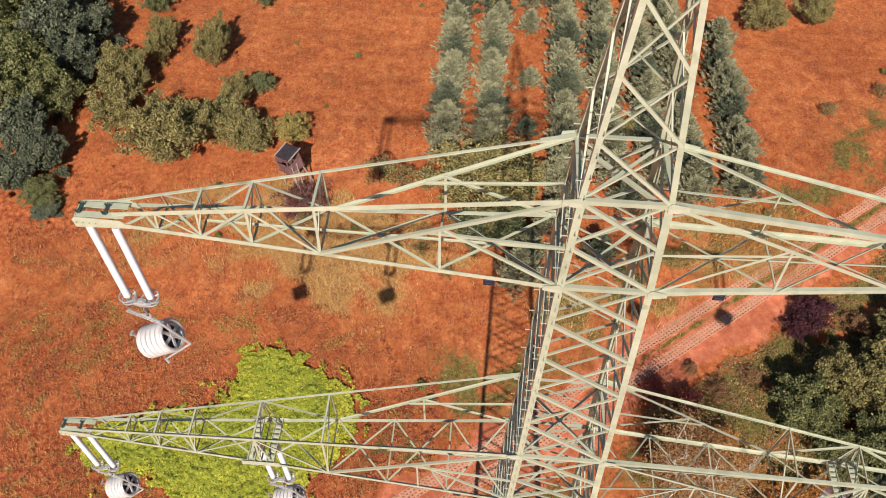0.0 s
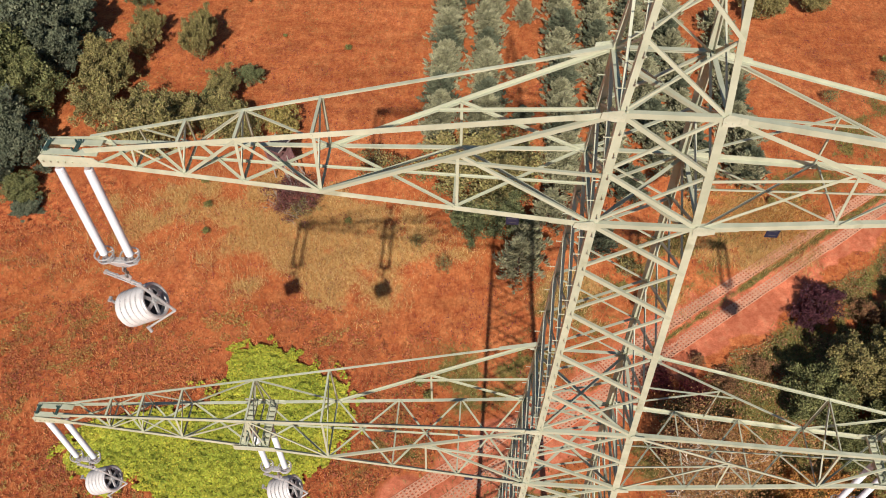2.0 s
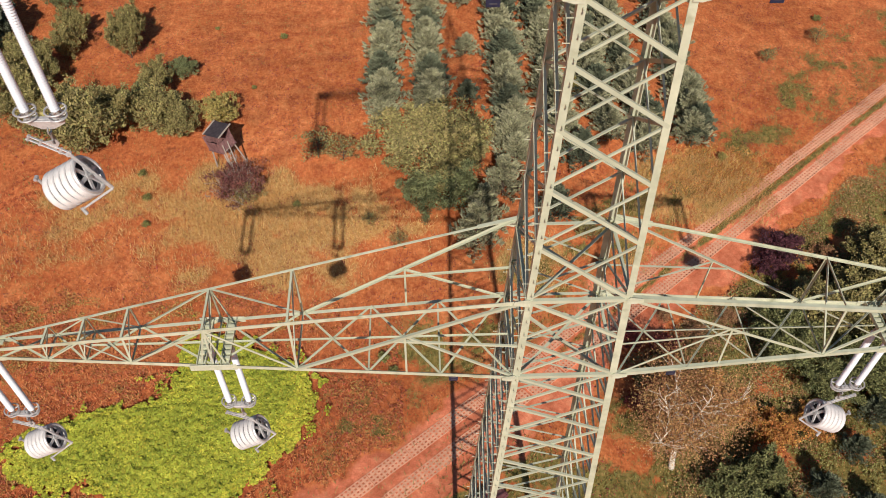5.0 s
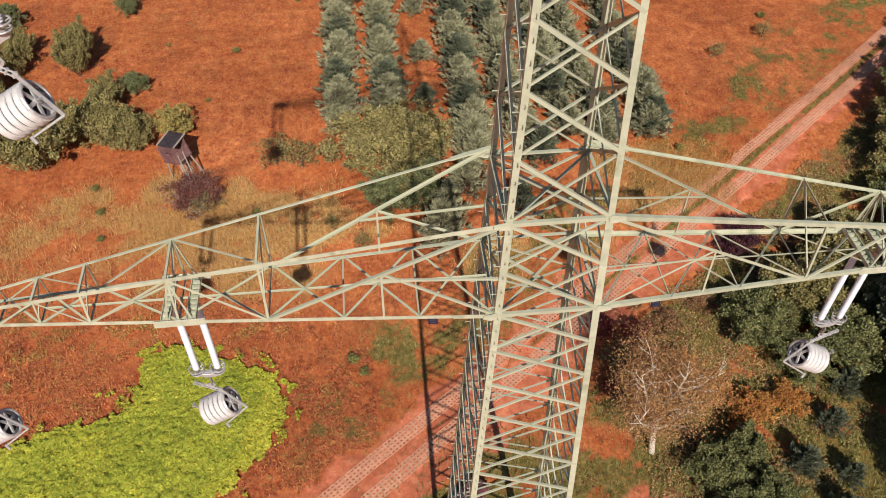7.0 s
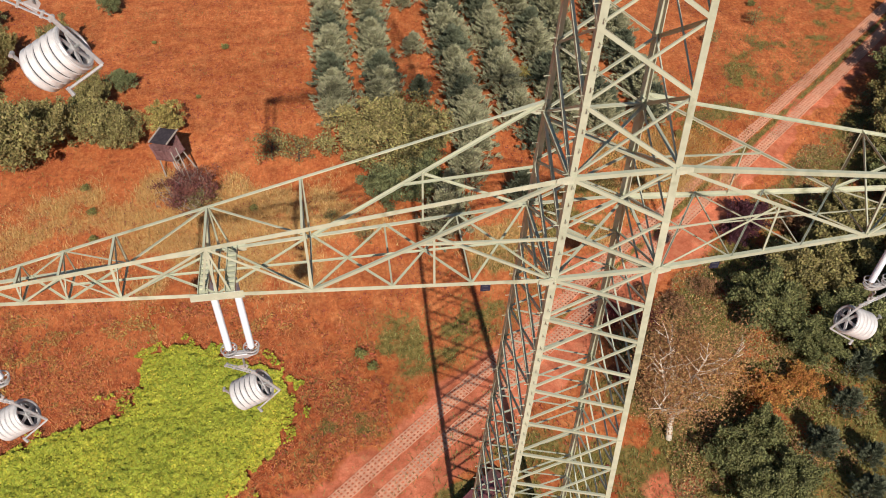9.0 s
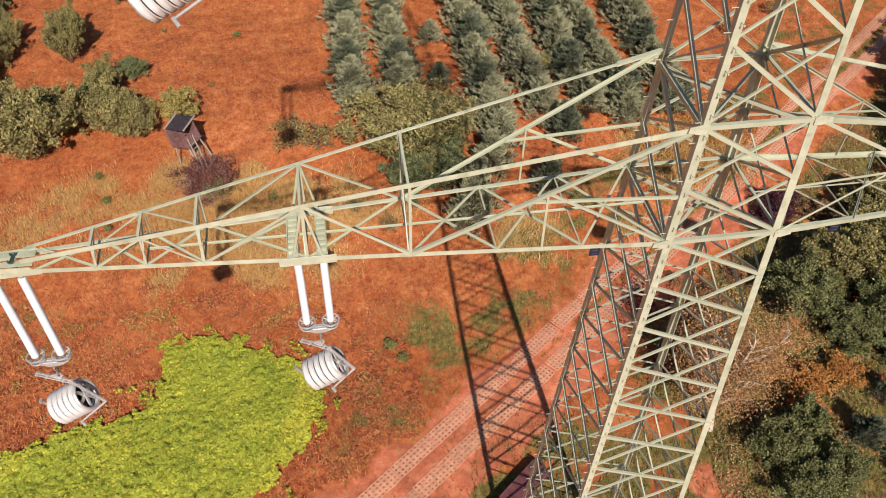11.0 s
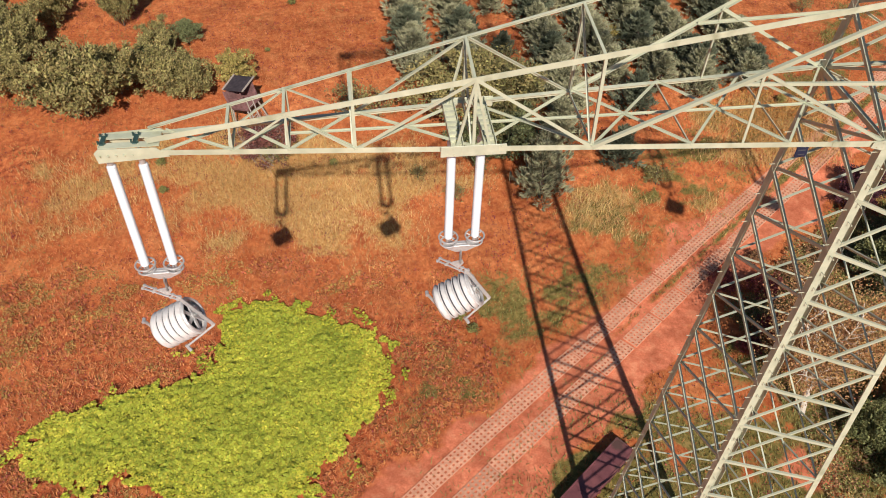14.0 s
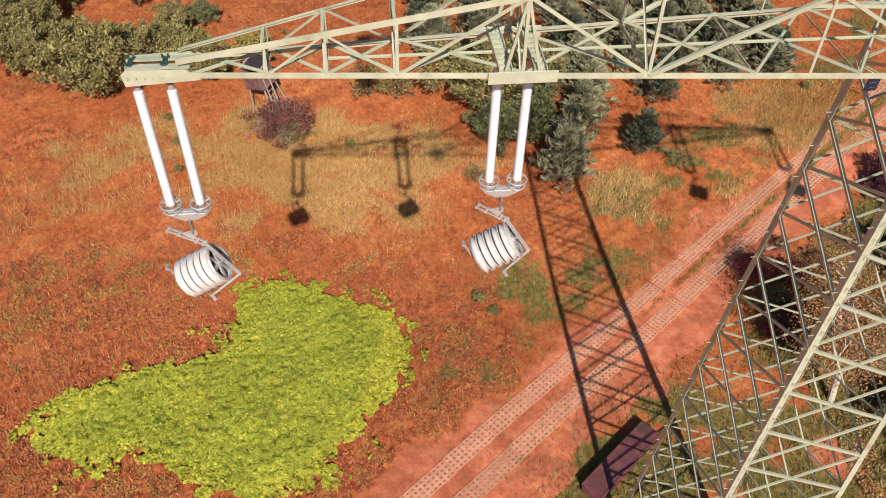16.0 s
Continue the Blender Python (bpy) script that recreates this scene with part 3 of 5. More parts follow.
def track_distance(x, y):
    """Signed distance across the track, positive on its upper side."""
    best, sign = np.full(np.shape(x), 1e9), np.zeros(np.shape(x))
    for (x0, y0), (x1, y1) in zip(TRACK, TRACK[1:]):
        dx, dy = x1 - x0, y1 - y0
        l2 = dx * dx + dy * dy
        t = np.clip(((x - x0) * dx + (y - y0) * dy) / l2, 0, 1)
        px, py = x - x0 - t * dx, y - y0 - t * dy
        d = np.hypot(px, py)
        s = np.where(dx * py - dy * px > 0, 1.0, -1.0)
        sign = np.where(d < best, s, sign)
        best = np.minimum(best, d)
    return best * sign


PATCH = [(-21.2, 18.9), (-18.5, 18.9), (-15.2, 17.3), (-12.6, 15.7), (-11.5, 14.2), (-12.2, 12), (-13, 10), (-14.6, 8.0), (-16.6, 5.4), (-18.7, 4.7), (-20, 4.4),
         (-22.8, 6.0), (-25.6, 7.3), (-28.6, 7.2), (-31.8, 9.6), (-30, 11.1), (-28.2, 12.6), (-24.1, 13.3), (-22.0, 13.9), (-21.6, 15.5)]


def fall_at(x, y):
    """How far the site lies below the meadow: level by the track, rising away from it to the north."""
    k = np.clip((46 - np.asarray(y)) / 32, 0, 1)
    k = k * k * (3 - 2 * k)
    return k * (2.2 + 1.1 * np.clip(np.asarray(x) / 12, 0, 1))


def lay(x, y):
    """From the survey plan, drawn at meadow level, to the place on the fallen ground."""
    k = fall_at(x, y) / 41.0
    return x + (x + 9.0) * k, y + (y + 15.0) * k


def inside(x, y, poly):
    r = np.zeros(np.shape(x), bool)
    for (x0, y0), (x1, y1) in zip(poly, poly[1:] + poly[:1]):
        c = ((y0 > y) != (y1 > y)) & (x < (x1 - x0) * (y - y0) / (y1 - y0 + 1e-12) + x0)
        r ^= c
    return r


def blob(x, y, cx, cy, rx, ry):
    return np.clip(1.6 - 1.6 * np.hypot((x - cx) / rx, (y - cy) / ry), 0, 1)


def soil_at(x, y):
    d = track_distance(x, y) + (vnoise(x, y, 2.1) - 0.5) * 1.4 + (vnoise(x, y, 0.6) - 0.5) * 0.9
    far = np.clip((x - 12) / 12, 0, 1)
    up = np.clip((2.7 + vnoise(x, y, 6.0) * 0.9 - 1.6 * far - d) / 2.0, 0, 1)
    lowr = np.clip((d + 3.0 + vnoise(x + 40, y, 5.0) * 1.1 - 0.9 * np.clip((x - 24) / 8, 0, 1)) / 0.8, 0, 1)
    s = up * lowr
    s = s * (1 - np.clip(1.15 - np.abs(track_distance(x, y)) / 0.40, 0, 1) * np.clip((x + 12) / 26, 0.25, 1) * (0.4 + vnoise(x, y, 1.3)))
    # bare places by the pylon and the birch
    s = np.maximum(s, blob(x, y, 10.0, 4.4, 2.6, 1.8) * np.clip(vnoise(x, y, 1.3) * 2.2 - 0.1, 0, 1))
    s = np.maximum(s, blob(x, y, 3.5, 1.5, 3.5, 2.6) * np.clip(vnoise(x, y, 1.7) * 2.4 - 0.9, 0, 1))
    return s


def green_at(x, y):
    d = track_distance(x, y)
    n = vnoise(x, y, 2.2) * 0.45 + vnoise(x, y, 0.7) * 0.35 + vnoise(x, y, 0.3) * 0.2
    g = np.clip(1.2 - np.abs(d) / 0.42, 0, 1) * np.clip((x + 4) / 20, 0.3, 1) * (0.4 + n)
    g = np.maximum(g, np.clip(blob(x, y, 2, 2.0, 11, 9) * 1.8, 0, 1) * np.clip(n * 3.6 - 0.8, 0, 1))
    g = np.maximum(g, blob(x, y, 8.4, 6.6, 3.2, 3.4) * np.clip(n * 3.4 - 0.7, 0, 1))
    g = np.maximum(g, np.clip((-d - 3.4) / 2, 0, 1) * np.clip((x - 4) / 6, 0, 1) * np.clip(n * 3.4 - 0.9, 0, 1) * np.clip((60 - x) / 20, 0, 1))
    g = np.maximum(g, np.clip(1 - np.abs(d - 5.6) / 4.8, 0, 1) ** 0.6 * np.clip(n * 2.8 - 0.95, 0, 1) * np.clip((x + 14) / 5, 0, 1) * 0.95)
    g = np.maximum(g, blob(x, y, 26, 40, 7, 6) * np.clip(n * 2.0 - 0.6, 0, 1) * 0.8)
    g = np.maximum(g, np.clip((-x - 26) / 14, 0, 1) * np.clip(n * 2.2 - 1.0, 0, 1) * 0.5)
    return g


def straw_at(x, y):
    n = vnoise(x, y, 2.2) * 0.6 + vnoise(x, y, 0.7) * 0.4
    wx, wy = x + (vnoise(x, y, 3.0) - 0.5) * 9, y + (vnoise(x + 70, y, 3.0) - 0.5) * 6
    x, y = wx, wy
    w = np.maximum.reduce([blob(x, y, -30, 31.5, 7, 4.5) * 0.62, blob(x, y, -36, 27, 7, 4) * 0.35, blob(x, y, -16.5, 29.5, 10.5, 7.5) * 1.25, blob(x, y, -23, 31, 8, 7) * 1.1, blob(x, y, 20, 33, 8, 5) * 1.2, blob(x, y, 6.5, 24.5, 5, 4) * 0.8, blob(x, y, -8.5, 26, 5, 4) * 0.5])
    return np.clip(w * (0.10 + 1.6 * n), 0, 1)


def turf_at(x, y):
    """Darker herb-rich turf round the weed bed and at the wood's edge."""
    n = vnoise(x, y, 3.1) * 0.6 + vnoise(x, y, 1.0) * 0.4
    w = np.maximum.reduce([blob(x, y, -24, 12, 26, 14), blob(x, y, -12, 17, 12, 8) * 0.45, blob(x, y, -42, 33, 12, 9) * 0.8, blob(x, y, -30, 40, 12, 7) * 0.5])
    return np.clip(w * (0.25 + 1.1 * n), 0, 1)


def axis(lo, hi, step, far):
    core = list(np.arange(lo, hi + 1e-6, step))
    d = step
    left, right = [lo], [hi]
    while right[-1] < far:
        d *= 1.35
        left.append(left[-1] - d)
        right.append(right[-1] + d)
    return np.array(left[:0:-1] + core + right[1:])


gx, gy = axis(-66, 60, 0.42, 2600), axis(-12, 92, 0.42, 2600)
X, Y = np.meshgrid(gx, gy)
D = np.abs(track_distance(X, Y))
Z = (vnoise(X, Y, 5.0) - 0.5) * 0.22 + (vnoise(X, Y, 1.1) - 0.5) * 0.09
flat = np.clip((D - 2.4) / 2.5, 0, 1) * np.clip((np.hypot(X, Y) - 5.5) / 3, 0, 1)
Z = Z * flat - 0.03 - fall_at(X, Y)
XL, YL = lay(X, Y)
nx, ny = len(gx), len(gy)
me = bpy.data.meshes.new("ground")
idx = np.arange(nx * ny).reshape(ny, nx)
quads = np.stack([idx[:-1, :-1], idx[:-1, 1:], idx[1:, 1:], idx[1:, :-1]], -1).reshape(-1, 4)
me.vertices.add(nx * ny)
me.vertices.foreach_set("co", np.stack([XL, YL, Z], -1).astype(np.float32).ravel())
me.loops.add(quads.size)
me.loops.foreach_set("vertex_index", quads.astype(np.int32).ravel())
me.polygons.add(len(quads))
me.polygons.foreach_set("loop_start", np.arange(0, quads.size, 4, dtype=np.int32))
me.polygons.foreach_set("use_smooth", np.ones(len(quads), bool))
me.update(calc_edges=True)
att = me.color_attributes.new("cover", "FLOAT_COLOR", "POINT")
cover = np.stack([soil_at(X, Y), green_at(X, Y), straw_at(X, Y), turf_at(X, Y)], -1)
att.data.foreach_set("color", cover.astype(np.float32).ravel())


def ground_material():
    m = bpy.data.materials.new("dry_meadow_soil")
    m.use_nodes = True
    nt = m.node_tree
    L, N = nt.links.new, nt.nodes.new
    b = nt.nodes["Principled BSDF"]
    b.inputs["Roughness"].default_value = 0.95
    b.inputs["Specular IOR Level"].default_value = 0.1
    tc, va, sep = N("ShaderNodeTexCoord"), N("ShaderNodeVertexColor"), N("ShaderNodeSeparateColor")
    va.layer_name = "cover"
    L(va.outputs[0], sep.inputs[0])

    def tex(scale, detail=8.0, stretch=None):
        n = N("ShaderNodeTexNoise")
        n.inputs["Scale"].default_value, n.inputs["Detail"].default_value, n.inputs["Roughness"].default_value = scale, detail, 0.65
        if stretch:
            mp = N("ShaderNodeMapping")
            mp.inputs["Scale"].default_value = stretch
            L(tc.outputs["Object"], mp.inputs[0]), L(mp.outputs[0], n.inputs["Vector"])
        else:
            L(tc.outputs["Object"], n.inputs["Vector"])
        return n.outputs[0]

    def ramp(src, *stops):
        r = N("ShaderNodeValToRGB")
        e = r.color_ramp.elements
        while len(e) < len(stops):
            e.new(0.5)
        for k, (p, c) in zip(e, stops):
            k.position, k.color = p, (*c, 1)
        L(src, r.inputs[0])
        return r.outputs[0]

    def mix(f, a, c, kind="MIX"):
        n = N("ShaderNodeMix")
        n.data_type, n.blend_type = "RGBA", kind
        if isinstance(f, float):
            n.inputs[0].default_value = f
        else:
            L(f, n.inputs[0])
        L(a, n.inputs["A"]), L(c, n.inputs["B"])
        return n.outputs["Result"]

    def sharpen(mask, noise_out):
        a = N("ShaderNodeMath")
        a.operation = "ADD"
        L(mask, a.inputs[0]), L(noise_out, a.inputs[1])
        r = N("ShaderNodeMapRange")
        r.inputs["From Min"].default_value, r.inputs["From Max"].default_value = 0.82, 1.12
        L(a.outputs[0], r.inputs["Value"])
        return r.outputs[0]

    fine, mid, big = tex(3.4, 12.0), tex(0.9, 12.0), tex(0.09, 6.0)
    grass = ramp(fine, (0.36, (0.25, 0.056, 0.020)), (0.48, (0.48, 0.138, 0.046)), (0.62, (0.72, 0.275, 0.105)))
    grass2 = ramp(mid, (0.34, (0.33, 0.072, 0.028)), (0.50, (0.50, 0.146, 0.048)), (0.66, (0.66, 0.25, 0.090)))
    grass = mix(0.62, grass, grass2)
    tone = ramp(big, (0.35, (0.78, 0.70, 0.64)), (0.65, (1.22, 1.26, 1.30)))
    grass = mix(0.75, grass, tone, "MULTIPLY")
    brown = ramp(tex(0.33, 10.0), (0.50, (1.0, 1.0, 1.0)), (0.62, (0.62, 0.66, 0.72)))
    grass = mix(0.5, grass, brown, "MULTIPLY")
    turf = ramp(tex(2.2, 12.0), (0.36, (0.17, 0.045, 0.020)), (0.48, (0.40, 0.098, 0.036)), (0.62, (0.60, 0.20, 0.070)))
    blades_ = ramp(tex(5.0, 10.0, (1.0, 0.28, 1.0)), (0.42, (0.80, 0.80, 0.80)), (0.60, (1.22, 1.24, 1.26)))
    grass = mix(sharpen(va.outputs["Alpha"], mid), grass, turf)
    grass = mix(0.45, grass, blades_, "MULTIPLY")
    soil = mix(0.45, ramp(tex(1.6, 10.0), (0.34, (0.50, 0.105, 0.048)), (0.5, (0.74, 0.185, 0.092)), (0.64, (0.86, 0.31, 0.16))), ramp(tex(9.0), (0.3, (0.42, 0.13, 0.06)), (0.7, (0.70, 0.29, 0.16))))
    green = ramp(tex(2.6), (0.34, (0.10, 0.08, 0.022)), (0.52, (0.20, 0.155, 0.045)), (0.66, (0.34, 0.23, 0.08)))
    straw = ramp(tex(4.0, 8.0), (0.3, (0.30, 0.13, 0.04)), (0.5, (0.50, 0.27, 0.09)), (0.7, (0.62, 0.40, 0.16)))
    col = mix(sharpen(sep.outputs["Blue"], fine), grass, straw)
    col = mix(sharpen(sep.outputs["Green"], fine), col, green)
    worn = ramp(tex(0.55, 12.0, (0.9, 0.9, 1.0)), (0.44, (0.66, 0.62, 0.60)), (0.60, (1.12, 1.12, 1.12)))
    soil = mix(0.7, soil, worn, "MULTIPLY")
    col = mix(sharpen(sep.outputs["Red"], mid), col, soil)
    L(col, b.inputs["Base Color"])
    bp = N("ShaderNodeBump")
    bp.inputs["Strength"].default_value, bp.inputs["Distance"].default_value = 0.35, 0.12
    L(fine, bp.inputs["Height"]), L(bp.outputs[0], b.inputs["Normal"])
    return m


me.materials.append(ground_material())
ground = tagged(new("ground", me), "rust-coloured dry meadow with bare reddish soil", "ground", kind="structure")


def ground_z(x, y):
    d = np.abs(track_distance(x, y))
    z = (vnoise(x, y, 5.0) - 0.5) * 0.22 + (vnoise(x, y, 1.1) - 0.5) * 0.09
    return z * np.clip((d - 2.4) / 2.5, 0, 1) * np.clip((np.hypot(x, y) - 5.5) / 3, 0, 1) - 0.03 - fall_at(x, y)


# ---------------------------------------------------------------- plants
def cards(name, P, size, aspect, tilt, mat, curl=0.25, face=None):
    """Many small bent leaves: one mesh from centres P, sizes and leaf directions, turned at random or to the directions face."""
    n = len(P)
    d = tilt / np.linalg.norm(tilt, axis=1, keepdims=True)
    r = rng.normal(size=(n, 3)) if face is None else -face + rng.normal(size=(n, 3)) * 0.28
    s = np.cross(d, r)
    s /= np.linalg.norm(s, axis=1, keepdims=True) + 1e-9
    up = np.cross(s, d)
    L, W = size[:, None], (size * aspect)[:, None]
    base, tip = P - d * L * 0.5, P + d * L * 0.5 - up * L * curl * 0.5
    v = np.stack([base, P + s * W * 0.5 + up * W * curl * 0.4, tip, P - s * W * 0.5 + up * W * curl * 0.4], 1)
    return fast_mesh(name, v.reshape(-1, 3), np.arange(4 * n).reshape(n, 4), mat)


def fast_mesh(name, v, f, mat):
    me = bpy.data.meshes.new(name)
    k = f.shape[1]
    me.vertices.add(len(v))
    me.vertices.foreach_set("co", v.astype(np.float32).ravel())
    me.loops.add(f.size)
    me.loops.foreach_set("vertex_index", f.astype(np.int32).ravel())
    me.polygons.add(len(f))
    me.polygons.foreach_set("loop_start", np.arange(0, f.size, k, dtype=np.int32))
    me.update(calc_edges=True)
    me.materials.append(mat)
    return me


def limb_into(bm, pts, r0, r1, seg=6):
    rings = []
    for i, p in enumerate(pts):
        d = (pts[min(i + 1, len(pts) - 1)] - pts[max(i - 1, 0)]).normalized()
        a = d.orthogonal().normalized()
        c = d.cross(a)
        r = r0 + (r1 - r0) * i / (len(pts) - 1)
        rings.append([bm.verts.new(p + (a * math.cos(2 * math.pi * j / seg) + c * math.sin(2 * math.pi * j / seg)) * r) for j in range(seg)])
    for a, b in zip(rings, rings[1:]):
        for j in range(seg):
            bm.faces.new((a[j], a[(j + 1) % seg], b[(j + 1) % seg], b[j]))


def wander(p, d, length, steps, bend, lift=0.0):
    pts = [Vector(p)]
    d = Vector(d).normalized()
    for _ in range(steps):
        d = (d + Vector(rng.normal(size=3)) * bend + Vector((0, 0, lift))).normalized()
        pts.append(pts[-1] + d * (length / steps))
    return pts


def broadleaf(name, label, height, radius, leaves, leaf, mat, bark=None, low=0.15, density=1.0, category="tree"):
    """A tree or bush: tapered trunk, limbs, and a crown of leaves in uneven clumps round the limb ends."""
    e = tagged(new(name), label, category)
    bm = bmesh.new()
    h0 = height * low
    trunk = wander((0, 0, -0.1), (0, 0, 1), height * 0.72, 5, 0.07)
    r = max(0.03, height * 0.022)
    limb_into(bm, trunk, r, r * 0.35, 8)
    tips = []
    n = max(7, int(11 * density))
    for i in range(n):
        k = 0.18 + 0.8 * i / n
        p = trunk[0].lerp(trunk[-1], k) if height < 3 else trunk[min(5, int(k * 5))]
        a = i * 2.4 + rng.random()
        d = Vector((math.cos(a), math.sin(a), (1.0 if category == "bush" else 0.55) + 0.9 * k))
        ln = radius * (0.95 - 0.35 * k) * (0.8 + 0.4 * rng.random())
        lb = wander(p, d, ln, 4, 0.18, 0.05)
        limb_into(bm, lb, r * 0.45, r * 0.12, 5)
        tips += [lb[2], lb[3], lb[4]]
        for _ in range(2):
            tw = wander(lb[2 + int(rng.integers(0, 2))], Vector(rng.normal(size=3)) + d, ln * 0.45, 3, 0.2, 0.05)
            limb_into(bm, tw, r * 0.18, r * 0.06, 4)
            tips += [tw[2], tw[3]]
    tips.append(trunk[-1])
    part("trunk", bm, bark or M_BARK, e)
    C = np.array([t[:] for t in tips])
    # more sprays on the uneven shell of the crown
    m = int(46 * density) if category == "bush" else int(70 * density)
    o = rng.normal(size=(m, 3))
    o[:, 2] = np.abs(o[:, 2]) * 0.9 - 0.25
    o /= np.linalg.norm(o, axis=1, keepdims=True)
    lump = 0.86 + 0.26 * np.sin(3 * np.arctan2(o[:, 1], o[:, 0]) + height) * np.cos(2.2 * o[:, 2] + radius) + 0.12 * rng.normal(size=m)
    shell = o * lump[:, None] * np.array([radius * 0.86, radius * 0.86, height * 0.44]) + np.array([0, 0, height * 0.47])
    C = np.concatenate([C, shell])
    C[:, 2] = np.clip(C[:, 2], h0 * 0.6, height * 0.95)
    k = rng.integers(0, len(C), leaves)
    cs = radius * (0.09 + 0.11 * rng.random(len(C)))
    off = rng.normal(size=(leaves, 3))
    off /= np.linalg.norm(off, axis=1, keepdims=True)
    P = C[k] + off * (cs[k] * rng.random(leaves) ** 0.5)[:, None] * np.array([1, 1, 0.8])
    # a few leaves fill the body of the crown
    fill = rng.random(leaves) < 0.16
    body = off * (0.86 * rng.random(leaves) ** 0.33)[:, None] * np.array([radius * 0.8, radius * 0.8, height * 0.40]) + np.array([0, 0, height * 0.45])
    P = np.where(fill[:, None], body, P)
    P[:, 2] = np.maximum(P[:, 2], 0.05)
    d = off * 0.6 + rng.normal(size=(leaves, 3)) * 0.5 + np.array([0, 0, 0.55])
    put("crown", cards("crown", P, leaf * (0.6 + 1.1 * rng.random(leaves)), 0.5, d, mat), e)
    return e


def conifer(name, label, height, radius, needles, leaf, mat, category="pine tree"):
    """A young conifer: trunk, whorls of boughs, and needle sprays that point out along them."""
    e = tagged(new(name), label, category)
    bm = bmesh.new()
    limb_into(bm, [Vector((0, 0, -0.1)), Vector((0.02, 0, height * 0.5)), Vector((0, 0.02, height))], height * 0.02 + 0.02, 0.012, 7)
    P, Dr = [], []
    whorls = max(7, int(height * 3.4))
    per = needles // (whorls * 6)
    for w in range(whorls):
        k = w / whorls
        for b in range(6):
            z = height * (0.04 + 0.90 * min(1.0, k + rng.random() * 0.08))
            a = w * 0.9 + b * 2 * math.pi / 6 + rng.normal() * 0.22
            ln = radius * (1 - k) ** 0.9 * (0.62 + 0.5 * rng.random()) + 0.06
            d = np.array([math.cos(a), math.sin(a), 0.25 + 0.55 * k])
            foot = np.array([0, 0, z])
            limb_into(bm, [Vector((0, 0, z)), Vector((foot + d * ln * 0.6).tolist()), Vector((foot + d * ln).tolist())], 0.018, 0.006, 3)
            # four side shoots carry the needle tufts
            shoot = rng.integers(0, 5, per)
            st = 0.35 + 0.16 * shoot
            sway = np.where(shoot % 2, 1.0, -1.0) * (shoot < 4) * 0.22 * ln * rng.random(per)
            side = np.array([-math.sin(a), math.cos(a), 0.1])
            p = foot + d * (ln * st)[:, None] + side * sway[:, None] + rng.normal(size=(per, 3)) * 0.055
            P.append(p)
            Dr.append(d * 0.8 + side * np.sign(sway)[:, None] * 0.5 + np.array([0, 0, 0.55]) + rng.normal(size=(per, 3)) * 0.38)
    part("trunk", bm, M_BARK, e)
    P, Dr = np.concatenate(P), np.concatenate(Dr)
    P[:, 2] = np.maximum(P[:, 2], 0.04)
    put("crown", cards("crown", P, leaf * (0.6 + 0.9 * rng.random(len(P))), 0.17, Dr, mat, 0.1), e)
    return e


def plant(protos, spots, group):
    """Sets out copies: spots are (x, y, height factor[, width factor])."""
    for i, s in enumerate(spots):
        x, y, h = s[:3]
        w = s[3] if len(s) > 3 else h
        src = protos[i % len(protos)]
        m = Matrix.Translation((*lay(x, y), float(ground_z(x, y)))) @ Matrix.Rotation(rng.random() * 6.28, 4, "Z")
        if src.get("placed"):
            ob = copy_thing(src, m)
        else:
            ob = src
            ob["placed"] = 1
            ob.matrix_basis = m
        ob.scale = (w, w, h)
        tagged(ob, group=group)


# young pines planted in rows
pines = [conifer("young_pine", "young blue-green pine in a planted row", 3.1, 1.75, 5400, 0.36, M_PINE) for _ in range(3)]
pines += [conifer("young_pine", "young dark green pine in a planted row", 3.1, 1.7, 5400, 0.36, M_SPRUCE)]
spots = []
for x0, y0, y1 in ((-7.6, 42.5, 92), (-3.3, 43.5, 92), (4.1, 36.5, 92), (8.1, 43.5, 92), (12.2, 40, 92), (15.6, 38, 92), (20.5, 40, 62)):
    y = y0
    while y < y1:
        h = 0.85 + 0.4 * rng.random()
        spots.append((x0 + rng.normal() * 0.25, y, h, h * 1.12))
        y += 1.75 + rng.random() * 0.7
spots += [(0.5, 53.2, 0.75, 0.85), (0.3, 45.8, 0.7, 0.8), (0.5, 62.5, 0.9), (0.4, 67, 0.9), (0.8, 71, 0.9), (9.5, 36.5, 1.2), (8.3, 40, 1.2), (-0.2, 26.9, 1.6, 1.25), (0.6, 29.2, 1.5, 1.2),
          (6.4, 30.0, 1.1, 1.1), (2.5, 33, 1.3, 1.2), (19.9, 39.6, 1.0, 1.2), (3.6, 39.0, 1.2), (16.2, 40.0, 1.2)]
plant(pines, spots, "young pines in rows")
ochre = broadleaf("bush", "small yellow-brown bush among the pine rows", 2.2, 1.25, 2600, 0.16, M_YELLOWISH, category="bush")
plant([ochre], [(-3.3, 65, 1.0), (10.0, 46.5, 0.9), (22, 36.5, 0.4)], "yellow bushes")

big = broadleaf("broadleaf_tree", "olive-leaved broad tree in front of the pine rows", 5.6, 4.3, 26000, 0.17, M_OLIVE)
plant([big], [(-3.4, 36.6, 0.95, 1.38)], "")
side_tree = broadleaf("broadleaf_tree", "dark green small tree in front of the pine rows", 4.2, 2.8, 12000, 0.16, M_GREYGREEN)
plant([side_tree], [(-1.6, 31.6, 1.0), (-4.2, 31.8, 0.85)], "")

